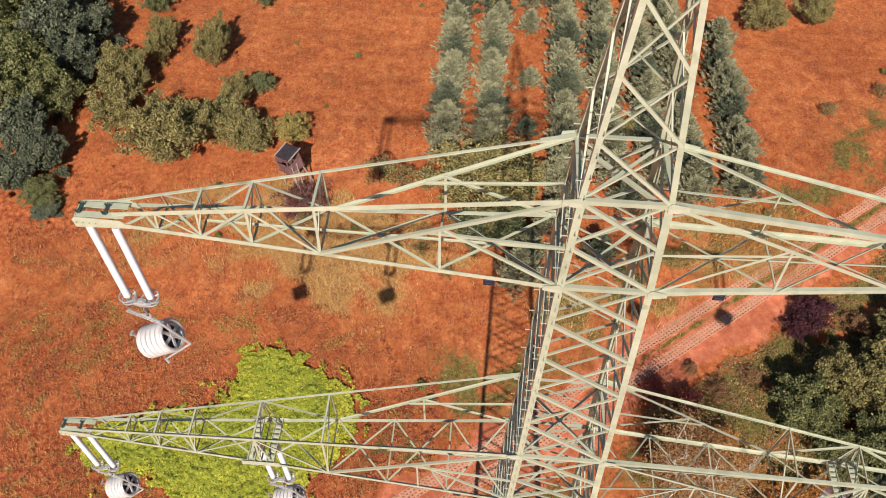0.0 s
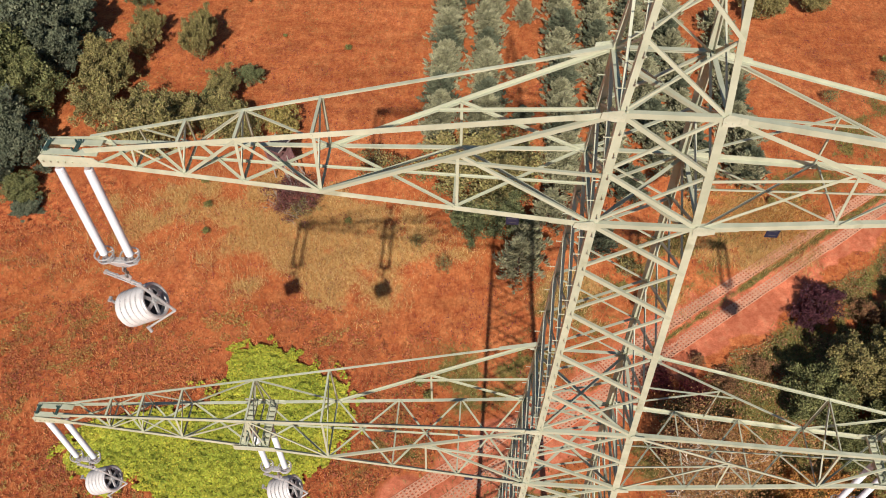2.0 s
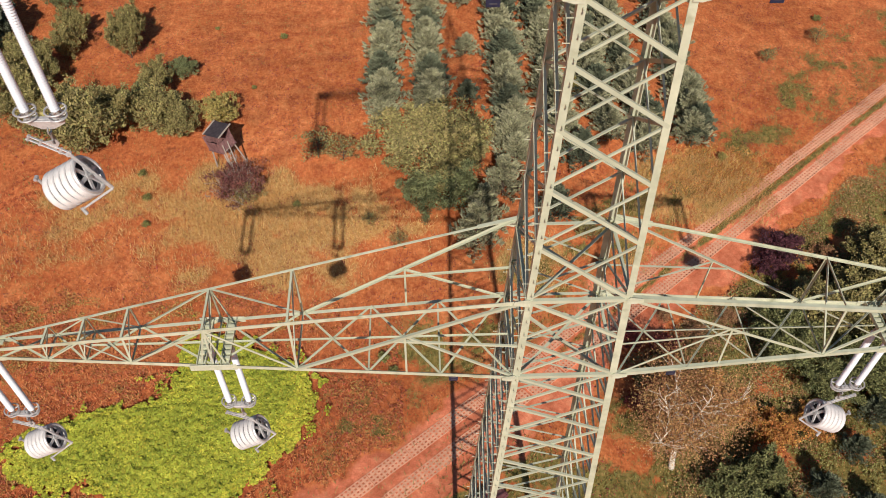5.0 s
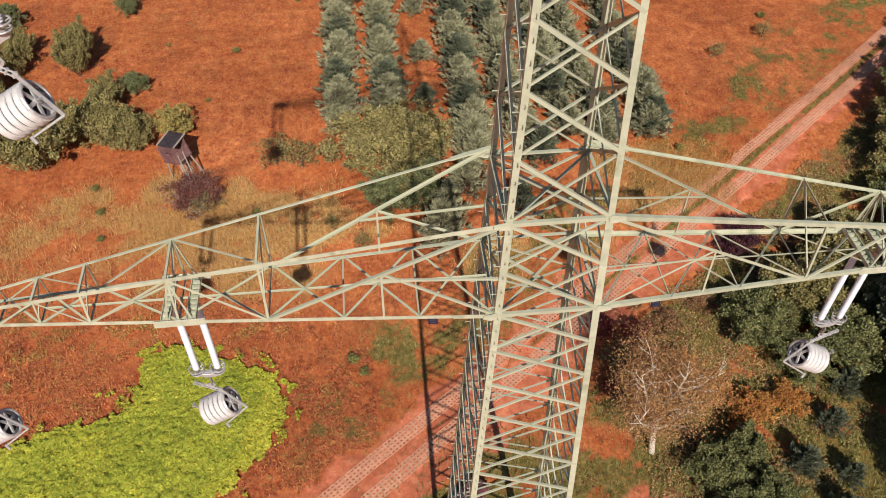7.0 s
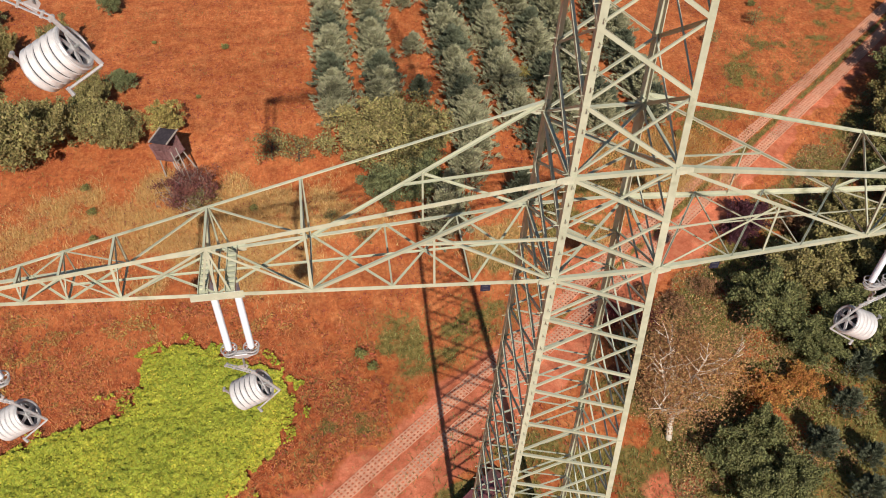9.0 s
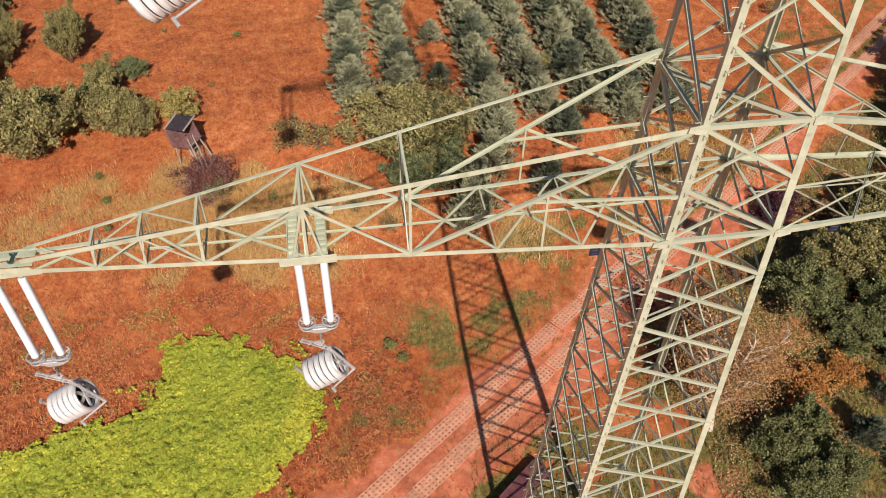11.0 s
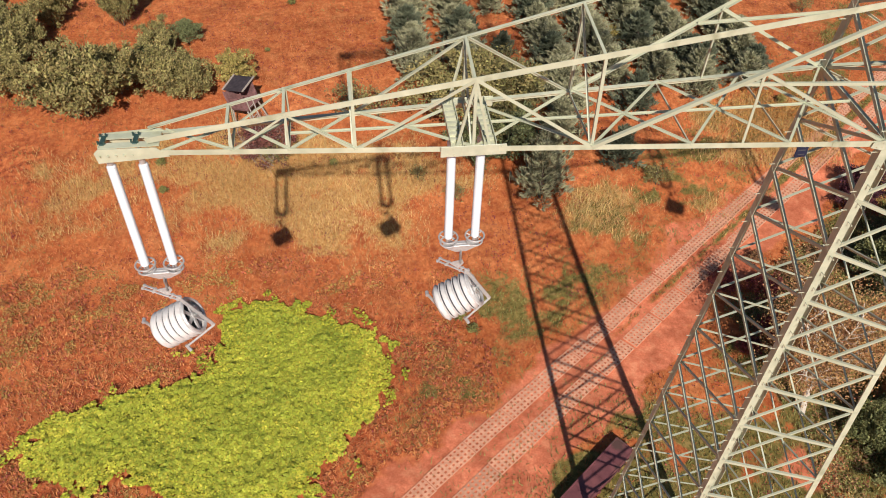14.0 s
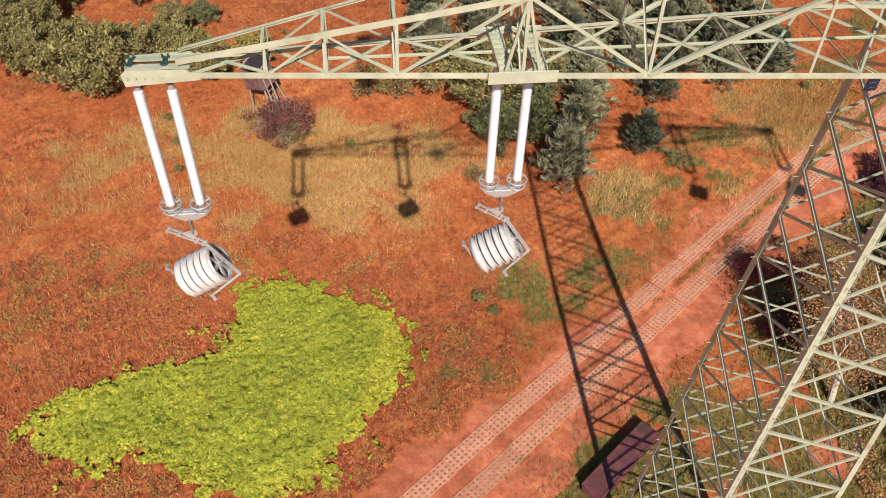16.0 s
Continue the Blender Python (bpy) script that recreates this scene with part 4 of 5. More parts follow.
# olive bushes on the meadow
bushes = [broadleaf("bush", "dense olive-green bush on the dry meadow", 3.75, 2.5, 12500, 0.145, M_OLIVE, category="bush") for _ in range(2)]
bushes.append(broadleaf("bush", "dense grey-green bush on the dry meadow", 3.75, 2.5, 12500, 0.145, M_GREYGREEN, category="bush"))
plant(bushes[:2], [(-33.4, 39.6, 1.65, 1.7), (-31.4, 42.6, 1.2, 1.2), (-35.0, 42.4, 1.2, 1.1), (-27.3, 42.4, 1.1, 1.2), (-25.6, 41.4, 1.0, 1.0), (-29.0, 47.8, 0.9, 0.8),
                   (-41.0, 46.5, 1.2, 1.2), (-40.2, 43.6, 1.0, 1.1), (-42.0, 50.4, 1.2, 1.1), (-38.8, 53.6, 1.1, 0.75), (-39.0, 56.8, 1.0, 0.7), (26.3, 65, 1.1, 1.2), (32.1, 66.5, 1.0, 1.0), (-40.0, 49.0, 1.3, 1.0), (-32.8, 53.4, 1.45, 0.8), (-33.0, 56.6, 1.1, 0.65)], "meadow bushes")
plant(bushes[2:], [(-29.6, 45.4, 0.7, 0.7), (-26.8, 50, 0.6, 0.62), (-41.8, 62.7, 0.8, 0.8), (-30.0, 64.8, 0.7, 0.6)], "meadow bushes")
plant([broadleaf("bush", "yellowish rounded bush beside the hunting hide", 3.0, 1.9, 7500, 0.14, M_YELLOWISH, category="bush")], [(-22.2, 42.9, 1.05, 1.1)], "")
weeds = broadleaf("shrub", "low green shrub in the dry grass", 0.7, 0.6, 420, 0.14, M_WEED, category="shrub")
plant([weeds], [ (-18, 56.4, 0.8), (-20, 48, 0.5), (-25, 58, 0.5), (-14.6, 32.0, 0.7), (-28, 36, 0.8), (-7.3, 16.5, 0.9), (-6.6, 15.4, 0.8),
               (-27, 33, 0.8), (38, 58, 0.9), (-26.5, 30, 0.7), (-12, 66, 0.6)], "low shrubs")
thin = broadleaf("shrub", "thin leafy sapling clump in dry grass", 2.2, 1.3, 1000, 0.11, M_OLIVE, category="shrub")
plant([thin], [(36.6, 54.2, 0.9, 0.9), (30.6, 51.0, 0.8, 0.8), (-13.2, 38.0, 1.4, 1.5), (-11.0, 37.6, 1.2, 1.35), (-18.6, 32.6, 0.9, 1.1), (-8.6, 29.6, 0.6), (8.6, 27.5, 0.9, 0.9), (-6.2, 27.2, 0.7)], "sapling clumps")

# dark wood at the meadow's edge
firs = [broadleaf("broadleaf_tree", "dense blue-green tree at the edge of the wood", 8.2, 3.5, 19000, 0.26, M_SPRUCE),
        broadleaf("broadleaf_tree", "dense dark green tree at the edge of the wood", 7.5, 3.7, 20000, 0.22, M_DEEP)]
# from (27.6, 0.6) on: tall trees added mostly out of view to shade the thicket
plant(firs, [(-47.2, 39.5, 0.8, 0.9), (-50.8, 47.5, 1.1, 1.2), (-44.6, 37.0, 0.62, 0.72), (-46.6, 44.6, 0.9, 0.9), (-48.5, 52.6, 1.1, 1.1), (-50.5, 41.5, 1.0, 1.1), (-46.4, 55.6, 0.8, 0.85),
             (-53.5, 55, 1.2, 1.2), (-46.6, 34.4, 0.55, 0.8), (-43.6, 33.2, 0.30, 0.55), (-42.6, 31.4, 0.18, 0.45), (-54, 36.5, 1.1, 1.1), (-57, 46, 1.2, 1.2), (-58, 60, 1.2, 1.2), (-45.8, 49.6, 0.8, 0.75), (-51, 62, 1.1, 1.1), (-56, 68, 1.2, 1.2), (27.6, 0.6, 1.55, 1.05), (29.0, 13.6, 1.2, 0.85), (30.6, 4.4, 1.6, 1.2), (33.4, 8.0, 1.7, 1.3), (28.8, -1.0, 1.6, 1.2), (32, -1.0, 1.7, 1.3), (37, 3, 1.6, 1.3)], "wood's edge")

# trees and thicket beyond the track
oaks = [broadleaf("broadleaf_tree", "dense green and olive tree beside the track", 6.5, 3.7, 22000, 0.20, M_DEEP),
        broadleaf("broadleaf_tree", "brownish olive tree beside the track", 6.5, 3.7, 20000, 0.20, M_OLIVE)]
plant(oaks, [(20.2, 15.6, 0.72, 0.80), (23.8, 17.8, 0.82, 0.92), (25.2, 13.6, 0.75, 0.85), (27.4, 19.4, 0.80, 0.9), (22.2, 12.6, 0.55, 0.62), (29.6, 22.6, 0.75, 0.85), (30.5, 15.4, 1.0, 1.0), (29.5, 10.5, 0.9, 1.0),
             (36.0, 26.4, 0.75, 0.85), (42.0, 36.0, 0.9, 0.9), (45.5, 40.8, 0.9, 0.85), (39.6, 31.2, 0.9, 1.0), (34.5, 20.0, 1.0, 1.1), (49.5, 43.8, 1.0, 1.0), (47, 38, 1.1, 1.1), (36, 14, 1.1, 1.1), (45, 29, 1.1, 1.2), (54, 49, 1.0, 1.0)], "trees beside the track")
low = [broadleaf("bush", "dense dark green bush in the thicket", 3.0, 2.3, 13000, 0.14, M_DEEP, category="bush")]
plant(low, [(13.7, 5.6, 1.0, 1.0), (16.0, 6.6, 0.9, 0.9), (14.4, 3.0, 0.9, 1.0), (16.6, 3.8, 0.8, 0.9)], "thicket bushes")
plant([conifer("young_pine", "single dark green pine in the thicket", 2.6, 1.4, 6000, 0.24, M_SPRUCE)], [(19.4, 5.6, 1.0), (22.4, 8.2, 0.9), (24.6, 10.8, 1.0), (20.6, 2.4, 1.0), (22, 4.6, 0.8)], "thicket pines")
gold = broadleaf("bush", "golden-brown autumn bush in the thicket", 1.6, 1.7, 7000, 0.12, M_GOLD, category="bush")
plant([gold], [(17.6, 9.6, 1.0, 1.1), (15.8, 11.4, 0.8, 0.9), (14.2, 13.2, 0.9, 1.0), (20.4, 10.2, 0.8, 1.0)], "autumn bushes")
red = broadleaf("bush", "dark red leafy bush at the track's edge", 1.7, 1.7, 5000, 0.11, M_REDLEAF, category="bush")
plant([red], [(12.2, 16.4, 0.9), (9.8, 17.2, 0.8), (11.4, 13.2, 0.9), (9.4, 12.2, 0.6)], "red bushes")
purple = broadleaf("bush", "very dark purple-red bush beside the track", 2.4, 2.2, 9000, 0.13, M_PURPLE, category="bush")
plant([purple], [(22.9, 24.9, 1.0, 1.0), (21.6, 23.6, 0.7, 0.7)], "purple bushes")
rust = broadleaf("bush", "thin brown autumn bush at the track's edge", 1.9, 1.7, 4200, 0.11, M_AUTUMN, category="bush")
plant([rust], [(26.4, 24.2, 0.8, 1.0), (17.4, 19.0, 0.5, 0.8), (14.6, 17.4, 0.6, 0.9), (13.0, 11.6, 0.9, 1.0), (12.8, 19.2, 0.5)], "brown bushes")


def birch():
    """A bare-limbed birch with a few brown leaves."""
    e = tagged(new("birch_tree"), "pale birch with bare white limbs and sparse brown leaves", "birch tree")
    bm = bmesh.new()
    tips = []
    tr = wander((0, 0, -0.1), (-0.13, 0.06, 1), 3.0, 5, 0.03)
    limb_into(bm, tr, 0.19, 0.15, 9)
    for a, out, ln in ((0.35, 0.85, 4.6), (0.75, 0.55, 4.8), (1.9, 0.22, 4.8), (2.6, 0.50, 4.2), (3.6, 0.75, 3.4), (5.6, 0.6, 3.0)):
        lb = wander(tr[-1] if ln > 4 else tr[4], (math.cos(a) * out, math.sin(a) * out, 1.0), ln, 9, 0.085, 0.02)
        limb_into(bm, lb, 0.115, 0.025, 7)
        for j in range(2, 10):
            for _ in range(2):
                c = rng.random() * 6.283
                tw = wander(lb[j], (math.cos(c), math.sin(c), 0.95), 1.7 - 0.08 * j, 5, 0.12, 0.04)
                limb_into(bm, tw, 0.034, 0.012, 5)
                tips += tw[2:]
                t2 = wander(tw[3], (math.cos(c + 0.8), math.sin(c + 0.8), 0.5), 0.8, 3, 0.2)
                limb_into(bm, t2, 0.015, 0.007, 4)
                tips += t2[1:]
    part("trunk", bm, M_BIRCH, e)
    C = np.array([t[:] for t in tips])
    n = 31000
    k = rng.integers(0, len(C), n)
    # sparse leaves, thickest on the far side of the crown
    P = C[k] + rng.normal(size=(n, 3)) * np.array([0.75, 0.75, 0.6]) + np.array([0.30, 0.65, -0.35])
    put("crown", cards("crown", P, 0.08 + 0.06 * rng.random(n), 0.6, rng.normal(size=(n, 3)), M_BIRCHLEAF), e)
    return e


tree = birch()
tree.matrix_basis = Matrix.Translation((*lay(10.75, 7.7), float(ground_z(10.75, 7.7)))) @ Matrix.Diagonal((1.12, 1.12, 1.08, 1))

# lime-green weed bed
n = 210000
x, y = rng.uniform(-33, -10.5, n), rng.uniform(3.5, 19.5, n)
wx, wy = (vnoise(x, y, 1.1) - 0.5) * 1.4 + (vnoise(x, y, 0.4) - 0.5) * 1.3, (vnoise(x + 30, y, 1.1) - 0.5) * 1.4 + (vnoise(x + 30, y, 0.4) - 0.5) * 1.0
keep = inside(x + wx, y + wy, PATCH)
x, y = x[keep], y[keep]
core = sum(inside(x + a, y + b, PATCH).astype(float) for a, b in ((0.9, 0), (-0.9, 0), (0, 0.9), (0, -0.9), (1.5, 1.0), (-1.5, -1.0))) / 6
k = (rng.random(len(x)) < 0.22 + 0.78 * core) & (vnoise(x, y + 13, 0.42) < 0.62 + 0.5 * core)
x, y, core = x[k], y[k], core[k]


def bed_height(x, y):
    """Rounded clumps of leaves with dips between them."""
    lumps = 1 - np.abs(2 * vnoise(x + 5, y, 0.36) - 1)
    return 0.22 + 0.22 * vnoise(x, y, 2.4) + 0.13 * lumps + 0.17 * vnoise(x, y + 9, 0.30) + 0.07 * vnoise(x, y + 3, 0.9)


hump = bed_height(x, y)
z = ground_z(x, y) + hump * (0.12 + 0.88 * core) * (0.72 + 0.28 * rng.random(len(x)))
d = np.stack([rng.normal(size=len(x)), rng.normal(size=len(x)), rng.normal(size=len(x)) * 0.35 - 0.1], -1)
size = 0.13 + 0.11 * rng.random(len(x))
P = np.stack([x, y, z], -1)
sx_, sy_ = rng.uniform(-34, -10, 40000), rng.uniform(3, 21, 40000)
stray = inside(sx_ + (vnoise(sx_, sy_, 0.9) - 0.5) * 5, sy_ + (vnoise(sx_ + 50, sy_, 0.9) - 0.5) * 5, PATCH) & (vnoise(sx_, sy_, 0.5) > 0.54)
sx_, sy_ = sx_[stray], sy_[stray]
extra = np.stack([sx_, sy_, ground_z(sx_, sy_) + 0.15 + 0.35 * rng.random(len(sx_))], -1)
P, x, y = np.concatenate([P, extra]), np.concatenate([x, sx_]), np.concatenate([y, sy_])
P[:, 0], P[:, 1] = lay(x, y)
size = np.concatenate([size, 0.12 + 0.10 * rng.random(len(sx_))])
core_all = np.concatenate([core, np.zeros(len(sx_))])
d = np.concatenate([d, rng.normal(size=(len(sx_), 3)) * np.array([1, 1, 0.4])])
edge = ~inside(x + 1.7 * np.sign(x + 20), y, PATCH) | ~inside(x, y - 1.0, PATCH) | (core_all < 0.7)
slope = np.stack([bed_height(x, y) - bed_height(x + 0.12, y), bed_height(x, y) - bed_height(x, y + 0.12), np.full(len(x), 0.24)], -1)
slope /= np.linalg.norm(slope, axis=1, keepdims=True)
d -= slope * np.sum(d * slope, axis=1, keepdims=True) * 0.7
yellow = rng.random(len(x)) < np.where(edge, 0.5, 0.06) + 0.30 * np.clip((vnoise(x, y, 2.6) * 0.6 + vnoise(x, y, 0.8) * 0.4 - 0.55) * 5, 0, 1)
for name, label, pick, mat in (("weed_bed", "dense bed of lime-green broad-leaved weeds on the meadow", ~yellow, M_PATCH),
                               ("weed_bed_edge", "yellowing broad leaves at the edge of the weed bed", yellow, M_PATCHY)):
    tagged(new(name, cards(name, P[pick], size[pick], 0.8, d[pick], mat, 0.3, slope[pick])), label, "weeds", kind="stuff")


def blades(name, label, x, y, h, w, lean, mat):
    """Grass: three-cornered blades, each its own piece."""
    n = len(x)
    a = rng.random(n) * 6.283
    z = ground_z(x, y)
    base = np.stack([*lay(x, y), z], -1)
    side = np.stack([np.cos(a), np.sin(a), np.zeros(n)], -1) * (w * (0.6 + 0.8 * rng.random(n)))[:, None] * 0.5
    b = rng.random(n) * 6.283
    tip = base + np.stack([np.cos(b) * lean * h, np.sin(b) * lean * h, h], -1)
    v = np.stack([base - side, base + side, tip], 1).reshape(-1, 3)
    return tagged(new(name, fast_mesh(name, v, np.arange(3 * n).reshape(n, 3), mat)), label, "grass", kind="stuff")


def scatter(n, x0, x1, y0, y1):
    return rng.uniform(x0, x1, n), rng.uniform(y0, y1, n)


x, y = scatter(300000, -50, 48, 0, 76)
k = (rng.random(len(x)) < 0.35 + 0.65 * vnoise(x, y, 1.6)) & (soil_at(x, y) < 0.4) & ~inside(x, y, PATCH)
x, y = x[k], y[k]
blades("dry_grass", "sparse rust-coloured dry meadow grass", x, y, 0.08 + 0.20 * rng.random(len(x)), 0.035, 0.8, M_DRYGRASS)
x, y = scatter(200000, -44, 28, 18, 42)
k = rng.random(len(x)) < straw_at(x, y) * 0.9
x, y = x[k], y[k]
blades("straw_grass", "tall pale straw-coloured dry grass", x, y, 0.30 + 0.35 * rng.random(len(x)), 0.03, 0.5, M_STRAW)
x, y = scatter(330000, -45, 45, -2, 60)
k = rng.random(len(x)) < green_at(x, y)
x, y = x[k], y[k]
blades("green_grass", "patchy green grass and weeds", x, y, 0.12 + 0.22 * rng.random(len(x)), 0.05, 0.7, M_WEED)


# undergrowth of the thicket, and herbs that dot the meadow
def undergrowth(name, label, n, region, keep, high, size, mat):
    x, y = scatter(n, *region)
    k = keep(x, y)
    x, y = x[k], y[k]
    z = ground_z(x, y) + high * vnoise(x, y, 1.3) * rng.random(len(x))
    d = rng.normal(size=(len(x), 3)) * np.array([1, 1, 0.45]) + np.array([0, 0, 0.2])
    up = rng.normal(size=(len(x), 3)) * 0.3 + np.array([0, 0, 1.0])
    tagged(new(name, cards(name, np.stack([*lay(x, y), z], -1), size * (0.6 + 0.8 * rng.random(len(x))), 0.5, d, mat, 0.3, up)), label, "undergrowth", kind="stuff")


def thicket(x, y):
    d = track_distance(x, y)
    return (d < -3.3 - 1.2 * vnoise(x, y, 2.0)) & (x > 8.5 + 2.0 * vnoise(x, y, 1.5))


for name, label, mat, cut, n in (("brown_undergrowth", "tangled brown autumn undergrowth", M_AUTUMN, 0.46, 150000), ("green_undergrowth", "tangled green undergrowth", M_WEED, 0.36, 190000), ("straw_undergrowth", "dry straw-coloured undergrowth", M_STRAW, 0.62, 70000)):
    shift = 17.0 * len(name)
    undergrowth(name, label, n, (8, 50, -3, 48), lambda x, y: thicket(x, y) & (vnoise(x + shift, y, 2.6) * 0.65 + vnoise(x + shift, y, 0.8) * 0.35 > cut), 0.7, 0.15, mat)
undergrowth("golden_grass", "patch of golden autumn grass above the track", 60000, (13, 29, 29, 41), lambda x, y: (rng.random(len(x)) < blob(x, y, 20.5, 35.0, 6.5, 3.8)) & (soil_at(x, y) < 0.3) & (vnoise(x, y, 0.7) > 0.3), 0.4, 0.17, M_GOLD)
undergrowth("meadow_herbs", "scattered green herbs in the dry meadow", 60000, (-48, 40, -2, 70), lambda x, y: (soil_at(x, y) < 0.3) & (vnoise(x, y, 0.9) * 0.6 + vnoise(x, y, 7.0) * 0.4 > 0.66), 0.35, 0.12, M_WEED)
undergrowth("rusty_herbs", "scattered dark red-brown herbs in the dry meadow", 120000, (-48, 40, -2, 70), lambda x, y: (soil_at(x, y) < 0.3) & ~inside(x, y, PATCH) & (vnoise(x + 9, y, 0.8) * 0.6 + vnoise(x + 9, y, 6.0) * 0.4 > 0.58), 0.35, 0.13, M_REDLEAF)

undergrowth("turf_herbs", "mottled green and yellowish herbs in the dark turf", 110000, (-48, -6, 0, 26), lambda x, y: (turf_at(x, y) > 0.25) & ~inside(x, y, PATCH) & (soil_at(x, y) < 0.3) & (vnoise(x, y + 5, 0.7) * 0.55 + vnoise(x, y, 2.8) * 0.45 > 0.64), 0.25, 0.18, M_PATCHHERB)
x, y = scatter(150000, -48, -6, 0, 30)
k = (rng.random(len(x)) < turf_at(x, y) * (0.2 + 1.1 * vnoise(x, y + 40, 0.9))) & (soil_at(x, y) < 0.4) & ~inside(x, y, PATCH)
x, y = x[k], y[k]
blades("turf_grass", "short rust and straw grass tufts in the dark turf", x, y, 0.12 + 0.22 * rng.random(len(x)), 0.05, 0.9, M_DRYGRASS)
undergrowth("rusty_turf_herbs", "red-brown leafy herbs in the dark turf", 160000, (-48, -6, 0, 28), lambda x, y: (turf_at(x, y) > 0.2) & ~inside(x, y, PATCH) & (soil_at(x, y) < 0.3) & (vnoise(x + 21, y, 0.6) * 0.5 + vnoise(x + 21, y, 2.0) * 0.5 > 0.54), 0.18, 0.20, M_RUSTHERB)

# ---------------------------------------------------------------- hunting hide
def hunting_hide():
    e = tagged(new("hunting_hide"), "weathered dark wooden hunting hide on stilts with a ladder", "hunting hide")
    for sx in (-1, 1):
        for sy in (-1, 1):
            bm = bmesh.new()
            rod_into(bm, (sx * 0.95, sy * 0.85, -0.1), (sx * 0.70, sy * 0.62, 1.9), 0.07, 0.06, 7)
            part("stilt", bm, M_PALEWOOD, e)
    bm = bmesh.new()
    box_into(bm, (-0.9, -0.8, 1.85), (0.9, 0.8, 1.95))
    part("deck", bm, M_DARKWOOD, e)
    for k, (lo, hi) in enumerate((((-0.85, -0.76, 1.95), (0.85, -0.70, 2.75)), ((-0.85, 0.70, 1.95), (0.85, 0.76, 3.35)), ((-0.85, -0.70, 1.95), (-0.79, 0.70, 3.1)), ((0.79, -0.70, 1.95), (0.85, 0.70, 2.75)))):
        nb = 7
        axis_x = hi[0] - lo[0] > 0.5
        for i in range(nb):
            bm = bmesh.new()
            if axis_x:
                a, b = lo[0] + (hi[0] - lo[0]) * i / nb, lo[0] + (hi[0] - lo[0]) * (i + 1) / nb - 0.012
                box_into(bm, (a, lo[1], lo[2]), (b, hi[1], hi[2] - 0.04 * (i % 2)))
            else:
                a, b = lo[1] + (hi[1] - lo[1]) * i / nb, lo[1] + (hi[1] - lo[1]) * (i + 1) / nb - 0.012
                box_into(bm, (lo[0], a, lo[2]), (hi[0], b, hi[2] - 0.03 * (i % 2)))
            part("board", bm, M_DARKWOOD, e)
    for sx in (-1, 1):
        bm = bmesh.new()
        box_into(bm, (sx * 0.80 - 0.05, -0.78, 2.75), (sx * 0.80 + 0.05, -0.68, 3.2))
        part("post", bm, M_DARKWOOD, e)
    bm = bmesh.new()
    box_into(bm, (-1.0, -0.55, 0), (1.0, 1.0, 0.06), pose(0, 0, 3.28, 9, 0, 0), 0.015)
    part("roof", bm, M_FELT, e, "grey felted lean-to roof")
    for sx in (-1, 1):
        bm = bmesh.new()
        box_into(bm, (sx * 0.97 - 0.05, -0.57, 0.05), (sx * 0.97 + 0.05, 1.02, 0.12), pose(0, 0, 3.28, 9, 0, 0))
        part("roof_batten", bm, M_PALEWOOD, e)
    for sx in (-1, 1):
        bm = bmesh.new()
        rod_into(bm, (1.9, sx * 0.28 - 1.1, -0.05), (0.86, sx * 0.28 - 0.2, 2.5), 0.045, seg=7)
        part("ladder_rail", bm, M_PALEWOOD, e)
    for i in range(7):
        k = 0.1 + 0.12 * i
        c = Vector((1.9, -1.1, 0)).lerp(Vector((0.86, -0.2, 2.5)), k)
        bm = bmesh.new()
        rod_into(bm, c + Vector((0.0, -0.33, 0)), c + Vector((0.0, 0.33, 0)), 0.03, seg=6)
        part("rung", bm, M_PALEWOOD, e)
    return e


hide = hunting_hide()
hide.matrix_basis = pose(*lay(-20.6, 37.2), float(ground_z(-20.6, 37.2)), 4, -13, -34) @ Matrix.Diagonal((1.02, 1.06, 1.12, 1))
plant([broadleaf("bush", "sprawling maroon twiggy bush below the hunting hide", 1.9, 2.5, 6500, 0.11, M_MAROON, M_PALEWOOD, category="bush")], [(-19.4, 33.6, 1.05, 1.3)], "")
twigs = tagged(new("dead_shrub"), "bare pale dead shrub below the hunting hide", "shrub")
bm = bmesh.new()
for i in range(75):
    s = wander((rng.normal() * 0.9, rng.normal() * 0.9, -0.05), (rng.normal() * 0.5, rng.normal() * 0.5, 1), 1.5 + rng.random() * 1.0, 5, 0.15)
    limb_into(bm, s, 0.038, 0.011, 4)
    for j in (2, 3, 4):
        limb_into(bm, wander(s[j], rng.normal(size=3), 0.6, 3, 0.2), 0.015, 0.006, 3)
tagged(part("twig_tangle", bm, M_PALEWOOD, twigs), kind="stuff")
twigs.matrix_basis = pose(*lay(-19.7, 34.0), float(ground_z(-19.7, 34.0)))


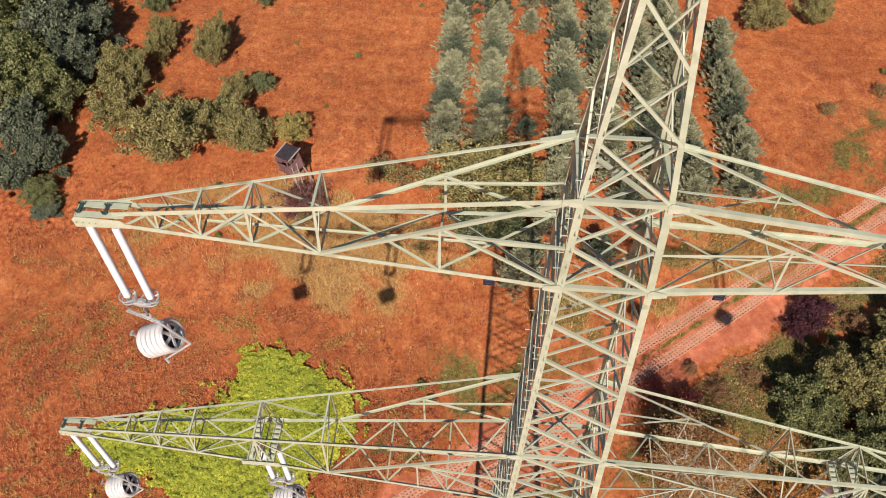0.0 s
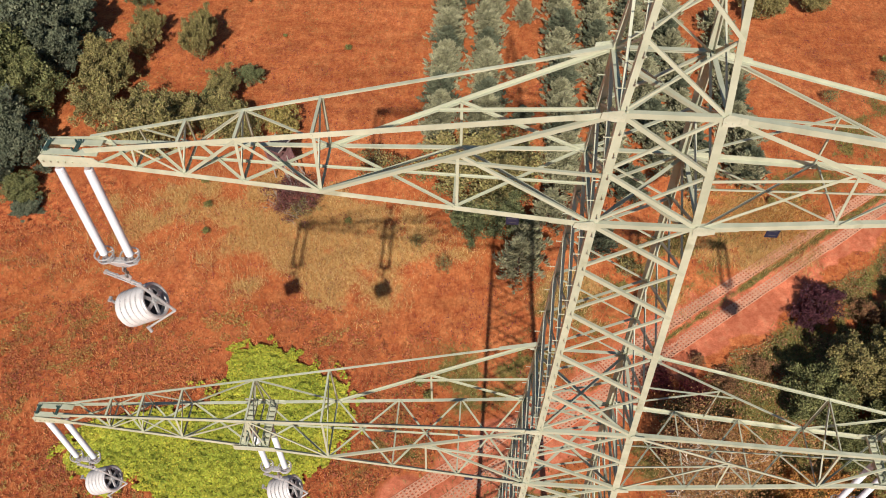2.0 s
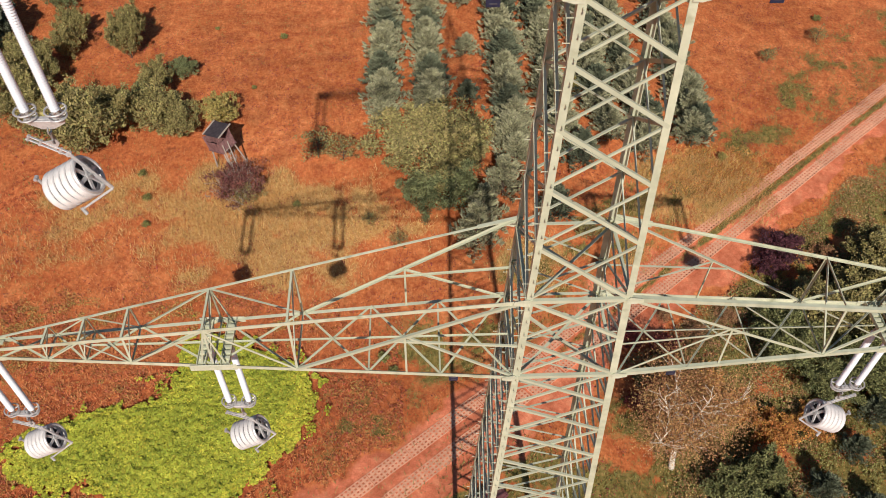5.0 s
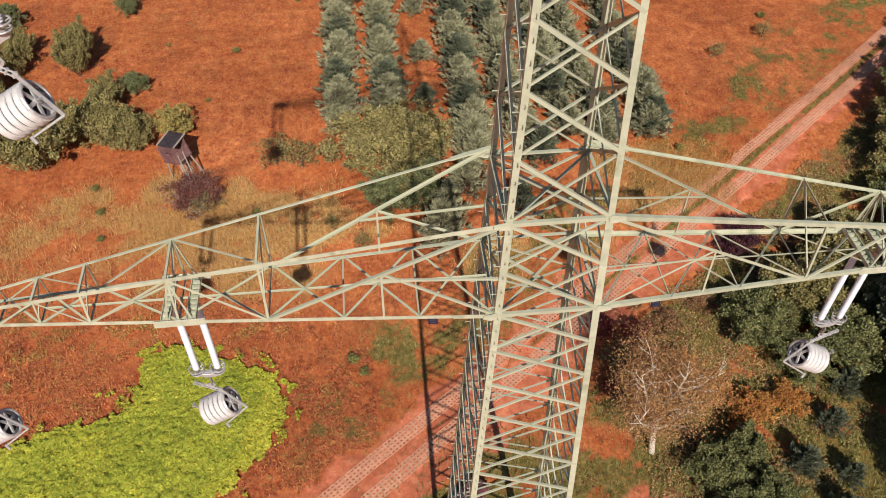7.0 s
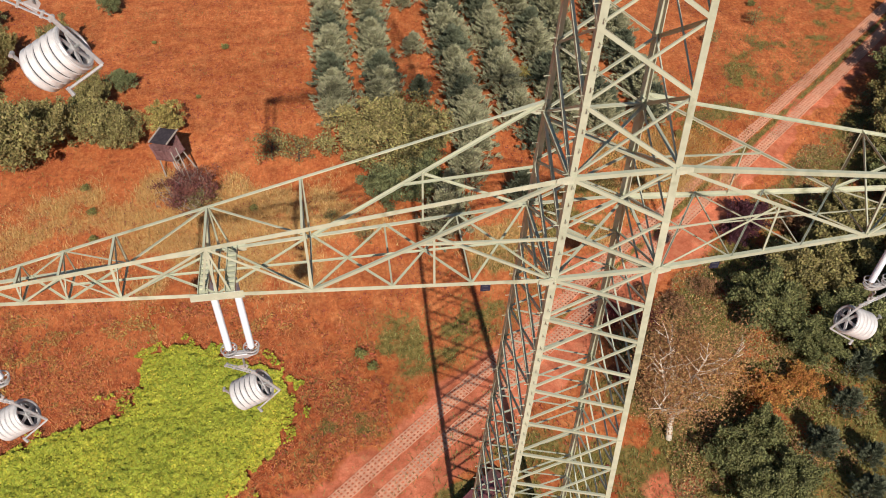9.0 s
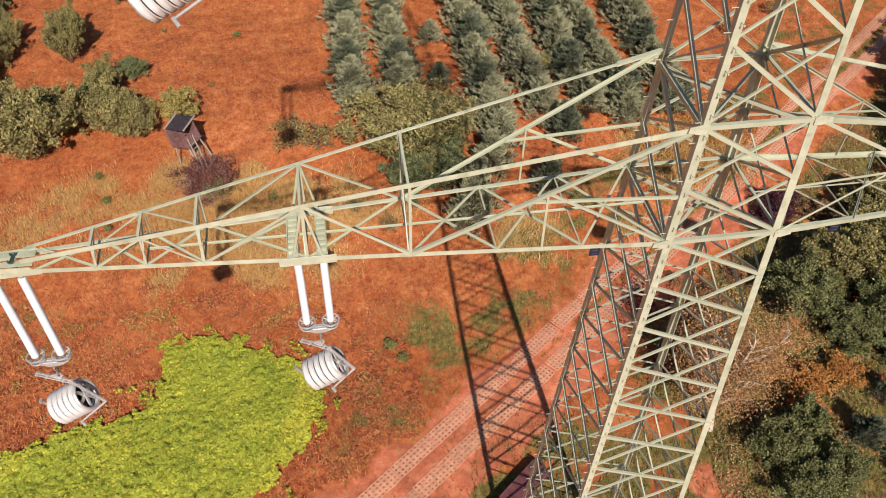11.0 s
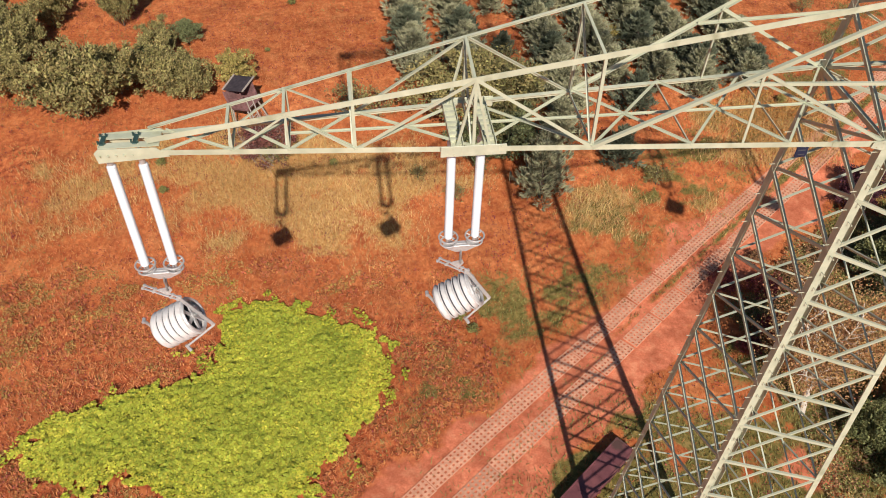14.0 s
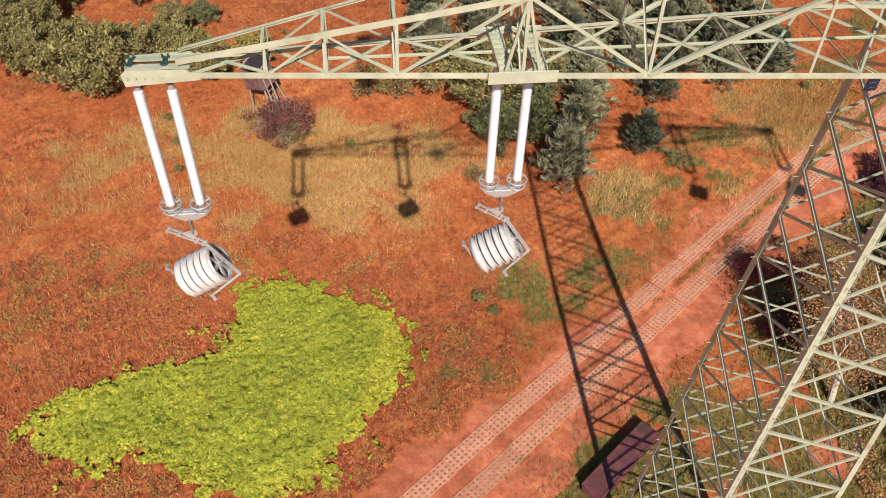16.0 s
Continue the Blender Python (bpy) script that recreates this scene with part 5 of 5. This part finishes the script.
# ---------------------------------------------------------------- steel skip by the pylon foot
def skip():
    e = tagged(new("steel_container"), "low rust-red steel container with a flat lid beside the pylon", "container")
    l, w, h = 2.62, 0.56, 0.72
    bm = bmesh.new()
    box_into(bm, (-l, -w, 0.08), (l, w, h), bevel=0.03)
    part("body", bm, M_RUST, e)
    for s in (-1, 1):
        bm = bmesh.new()
        box_into(bm, (-l - 0.04, s * w - 0.05, h - 0.06), (l + 0.04, s * w + 0.05, h + 0.05), bevel=0.015)
        part("rim", bm, M_RUST, e)
        bm = bmesh.new()
        box_into(bm, (s * l - 0.05, -w + 0.051, h - 0.06), (s * l + 0.05, w - 0.051, h + 0.05), bevel=0.015)
        part("rim", bm, M_RUST, e)
        for i in range(6):
            bm = bmesh.new()
            x = -l + 0.4 + i * (2 * l - 0.8) / 5
            box_into(bm, (x - 0.05, s * w + (0.0 if s > 0 else -0.06), 0.1), (x + 0.05, s * w + (0.06 if s > 0 else 0.0), h - 0.07))
            part("rib", bm, M_RUST, e)
    for i in range(4):
        bm = bmesh.new()
        a = -l + 0.06 + i * (2 * l - 0.12) / 4
        box_into(bm, (a, -w + 0.055, h - 0.0), (a + (2 * l - 0.12) / 4 - 0.02, w - 0.055, h + 0.02))
        part("lid_panel", bm, M_RUST, e)
    for s in (-1, 1):
        bm = bmesh.new()
        box_into(bm, (-l, s * 0.4 - 0.06, -0.05), (l, s * 0.4 + 0.06, 0.08))
        part("skid", bm, M_DARKWOOD, e)
    return e


skip().matrix_basis = pose(*lay(-1.9, 4.85), float(ground_z(-1.9, 4.85)) + 0.03, 0, 0, 39)

# ---------------------------------------------------------------- concrete slabs of the track
def slab_mesh(length, width, cols, rows):
    """A perforated slab: its holes are pits with walls and floors."""
    xs, ys = [0.0], [0.0]
    for i in range(cols):
        p = length / cols
        xs += [p * (i + 0.20), p * (i + 0.74)]
    for j in range(rows):
        p = width / rows
        ys += [p * (j + 0.22), p * (j + 0.76)]
    xs.append(length), ys.append(width)
    vs, fs, ids, pits = [], [], {}, []

    def v(i, j, z):
        if (i, j, z) not in ids:
            ids[i, j, z] = len(vs)
            vs.append((xs[i] - length / 2, ys[j] - width / 2, z))
        return ids[i, j, z]

    top, deep = 0.0, -0.09
    for i in range(len(xs) - 1):
        for j in range(len(ys) - 1):
            if i % 2 and j % 2:
                pits.append(len(fs))
                fs.append((v(i, j, deep), v(i + 1, j, deep), v(i + 1, j + 1, deep), v(i, j + 1, deep)))
                for a, b in (((i, j), (i + 1, j)), ((i + 1, j), (i + 1, j + 1)), ((i + 1, j + 1), (i, j + 1)), ((i, j + 1), (i, j))):
                    fs.append((v(*a, top), v(*b, top), v(*b, deep), v(*a, deep)))
            else:
                fs.append((v(i, j, top), v(i + 1, j, top), v(i + 1, j + 1, top), v(i, j + 1, top)))
    nx_, ny_ = len(xs) - 1, len(ys) - 1
    for i in range(nx_):
        fs.append((v(i, 0, -0.14), v(i + 1, 0, -0.14), v(i + 1, 0, top), v(i, 0, top)))
        fs.append((v(i + 1, ny_, -0.14), v(i, ny_, -0.14), v(i, ny_, top), v(i + 1, ny_, top)))
    for j in range(ny_):
        fs.append((v(0, j + 1, -0.14), v(0, j, -0.14), v(0, j, top), v(0, j + 1, top)))
        fs.append((v(nx_, j, -0.14), v(nx_, j + 1, -0.14), v(nx_, j + 1, top), v(nx_, j, top)))
    me = mesh_of("slab", vs, fs, M_SLAB)
    me.materials.append(M_PIT)
    for k in pits:
        me.polygons[k].material_index = 1
    return me


track = tagged(new("track"), "farm track of two strips of worn perforated concrete slabs", "track", kind="structure")
slab = slab_mesh(2.94, 1.0, 10, 4)
pts = [Vector((x, y, 0)) for x, y in TRACK]


def along(s):
    for a, b in zip(pts, pts[1:]):
        if s <= (b - a).length:
            return a.lerp(b, s / (b - a).length), (b - a).normalized()
        s -= (b - a).length
    return pts[-1], (pts[-1] - pts[-2]).normalized()


s = 33.0
while s < 158:
    for off in (0.90, -0.90):
        c, d = along(s)
        e0, e1 = along(s - 2)[1], along(s + 2)[1]
        d = (d + e0 + e1).normalized()
        nrm = Vector((-d.y, d.x, 0))
        c = c + nrm * (off + rng.normal() * 0.02)
        ends = [Vector((*lay(p.x, p.y), -float(fall_at(p.x, p.y)))) for p in (c - d * 1.4, c + d * 1.4)]
        run, mid = (ends[1] - ends[0]).normalized(), (ends[0] + ends[1]) / 2
        put("slab", slab, track, Matrix.Translation((mid.x, mid.y, mid.z + 0.012 + rng.random() * 0.012)) @ Matrix.Rotation(math.atan2(run.y, run.x) + rng.normal() * 0.006, 4, "Z")
            @ Matrix.Rotation(-math.asin(run.z), 4, "Y") @ Matrix.Rotation(rng.normal() * 0.006, 4, "X") @ Matrix.Diagonal((1.05, 1.04, 1, 1)))
    s += 2.97
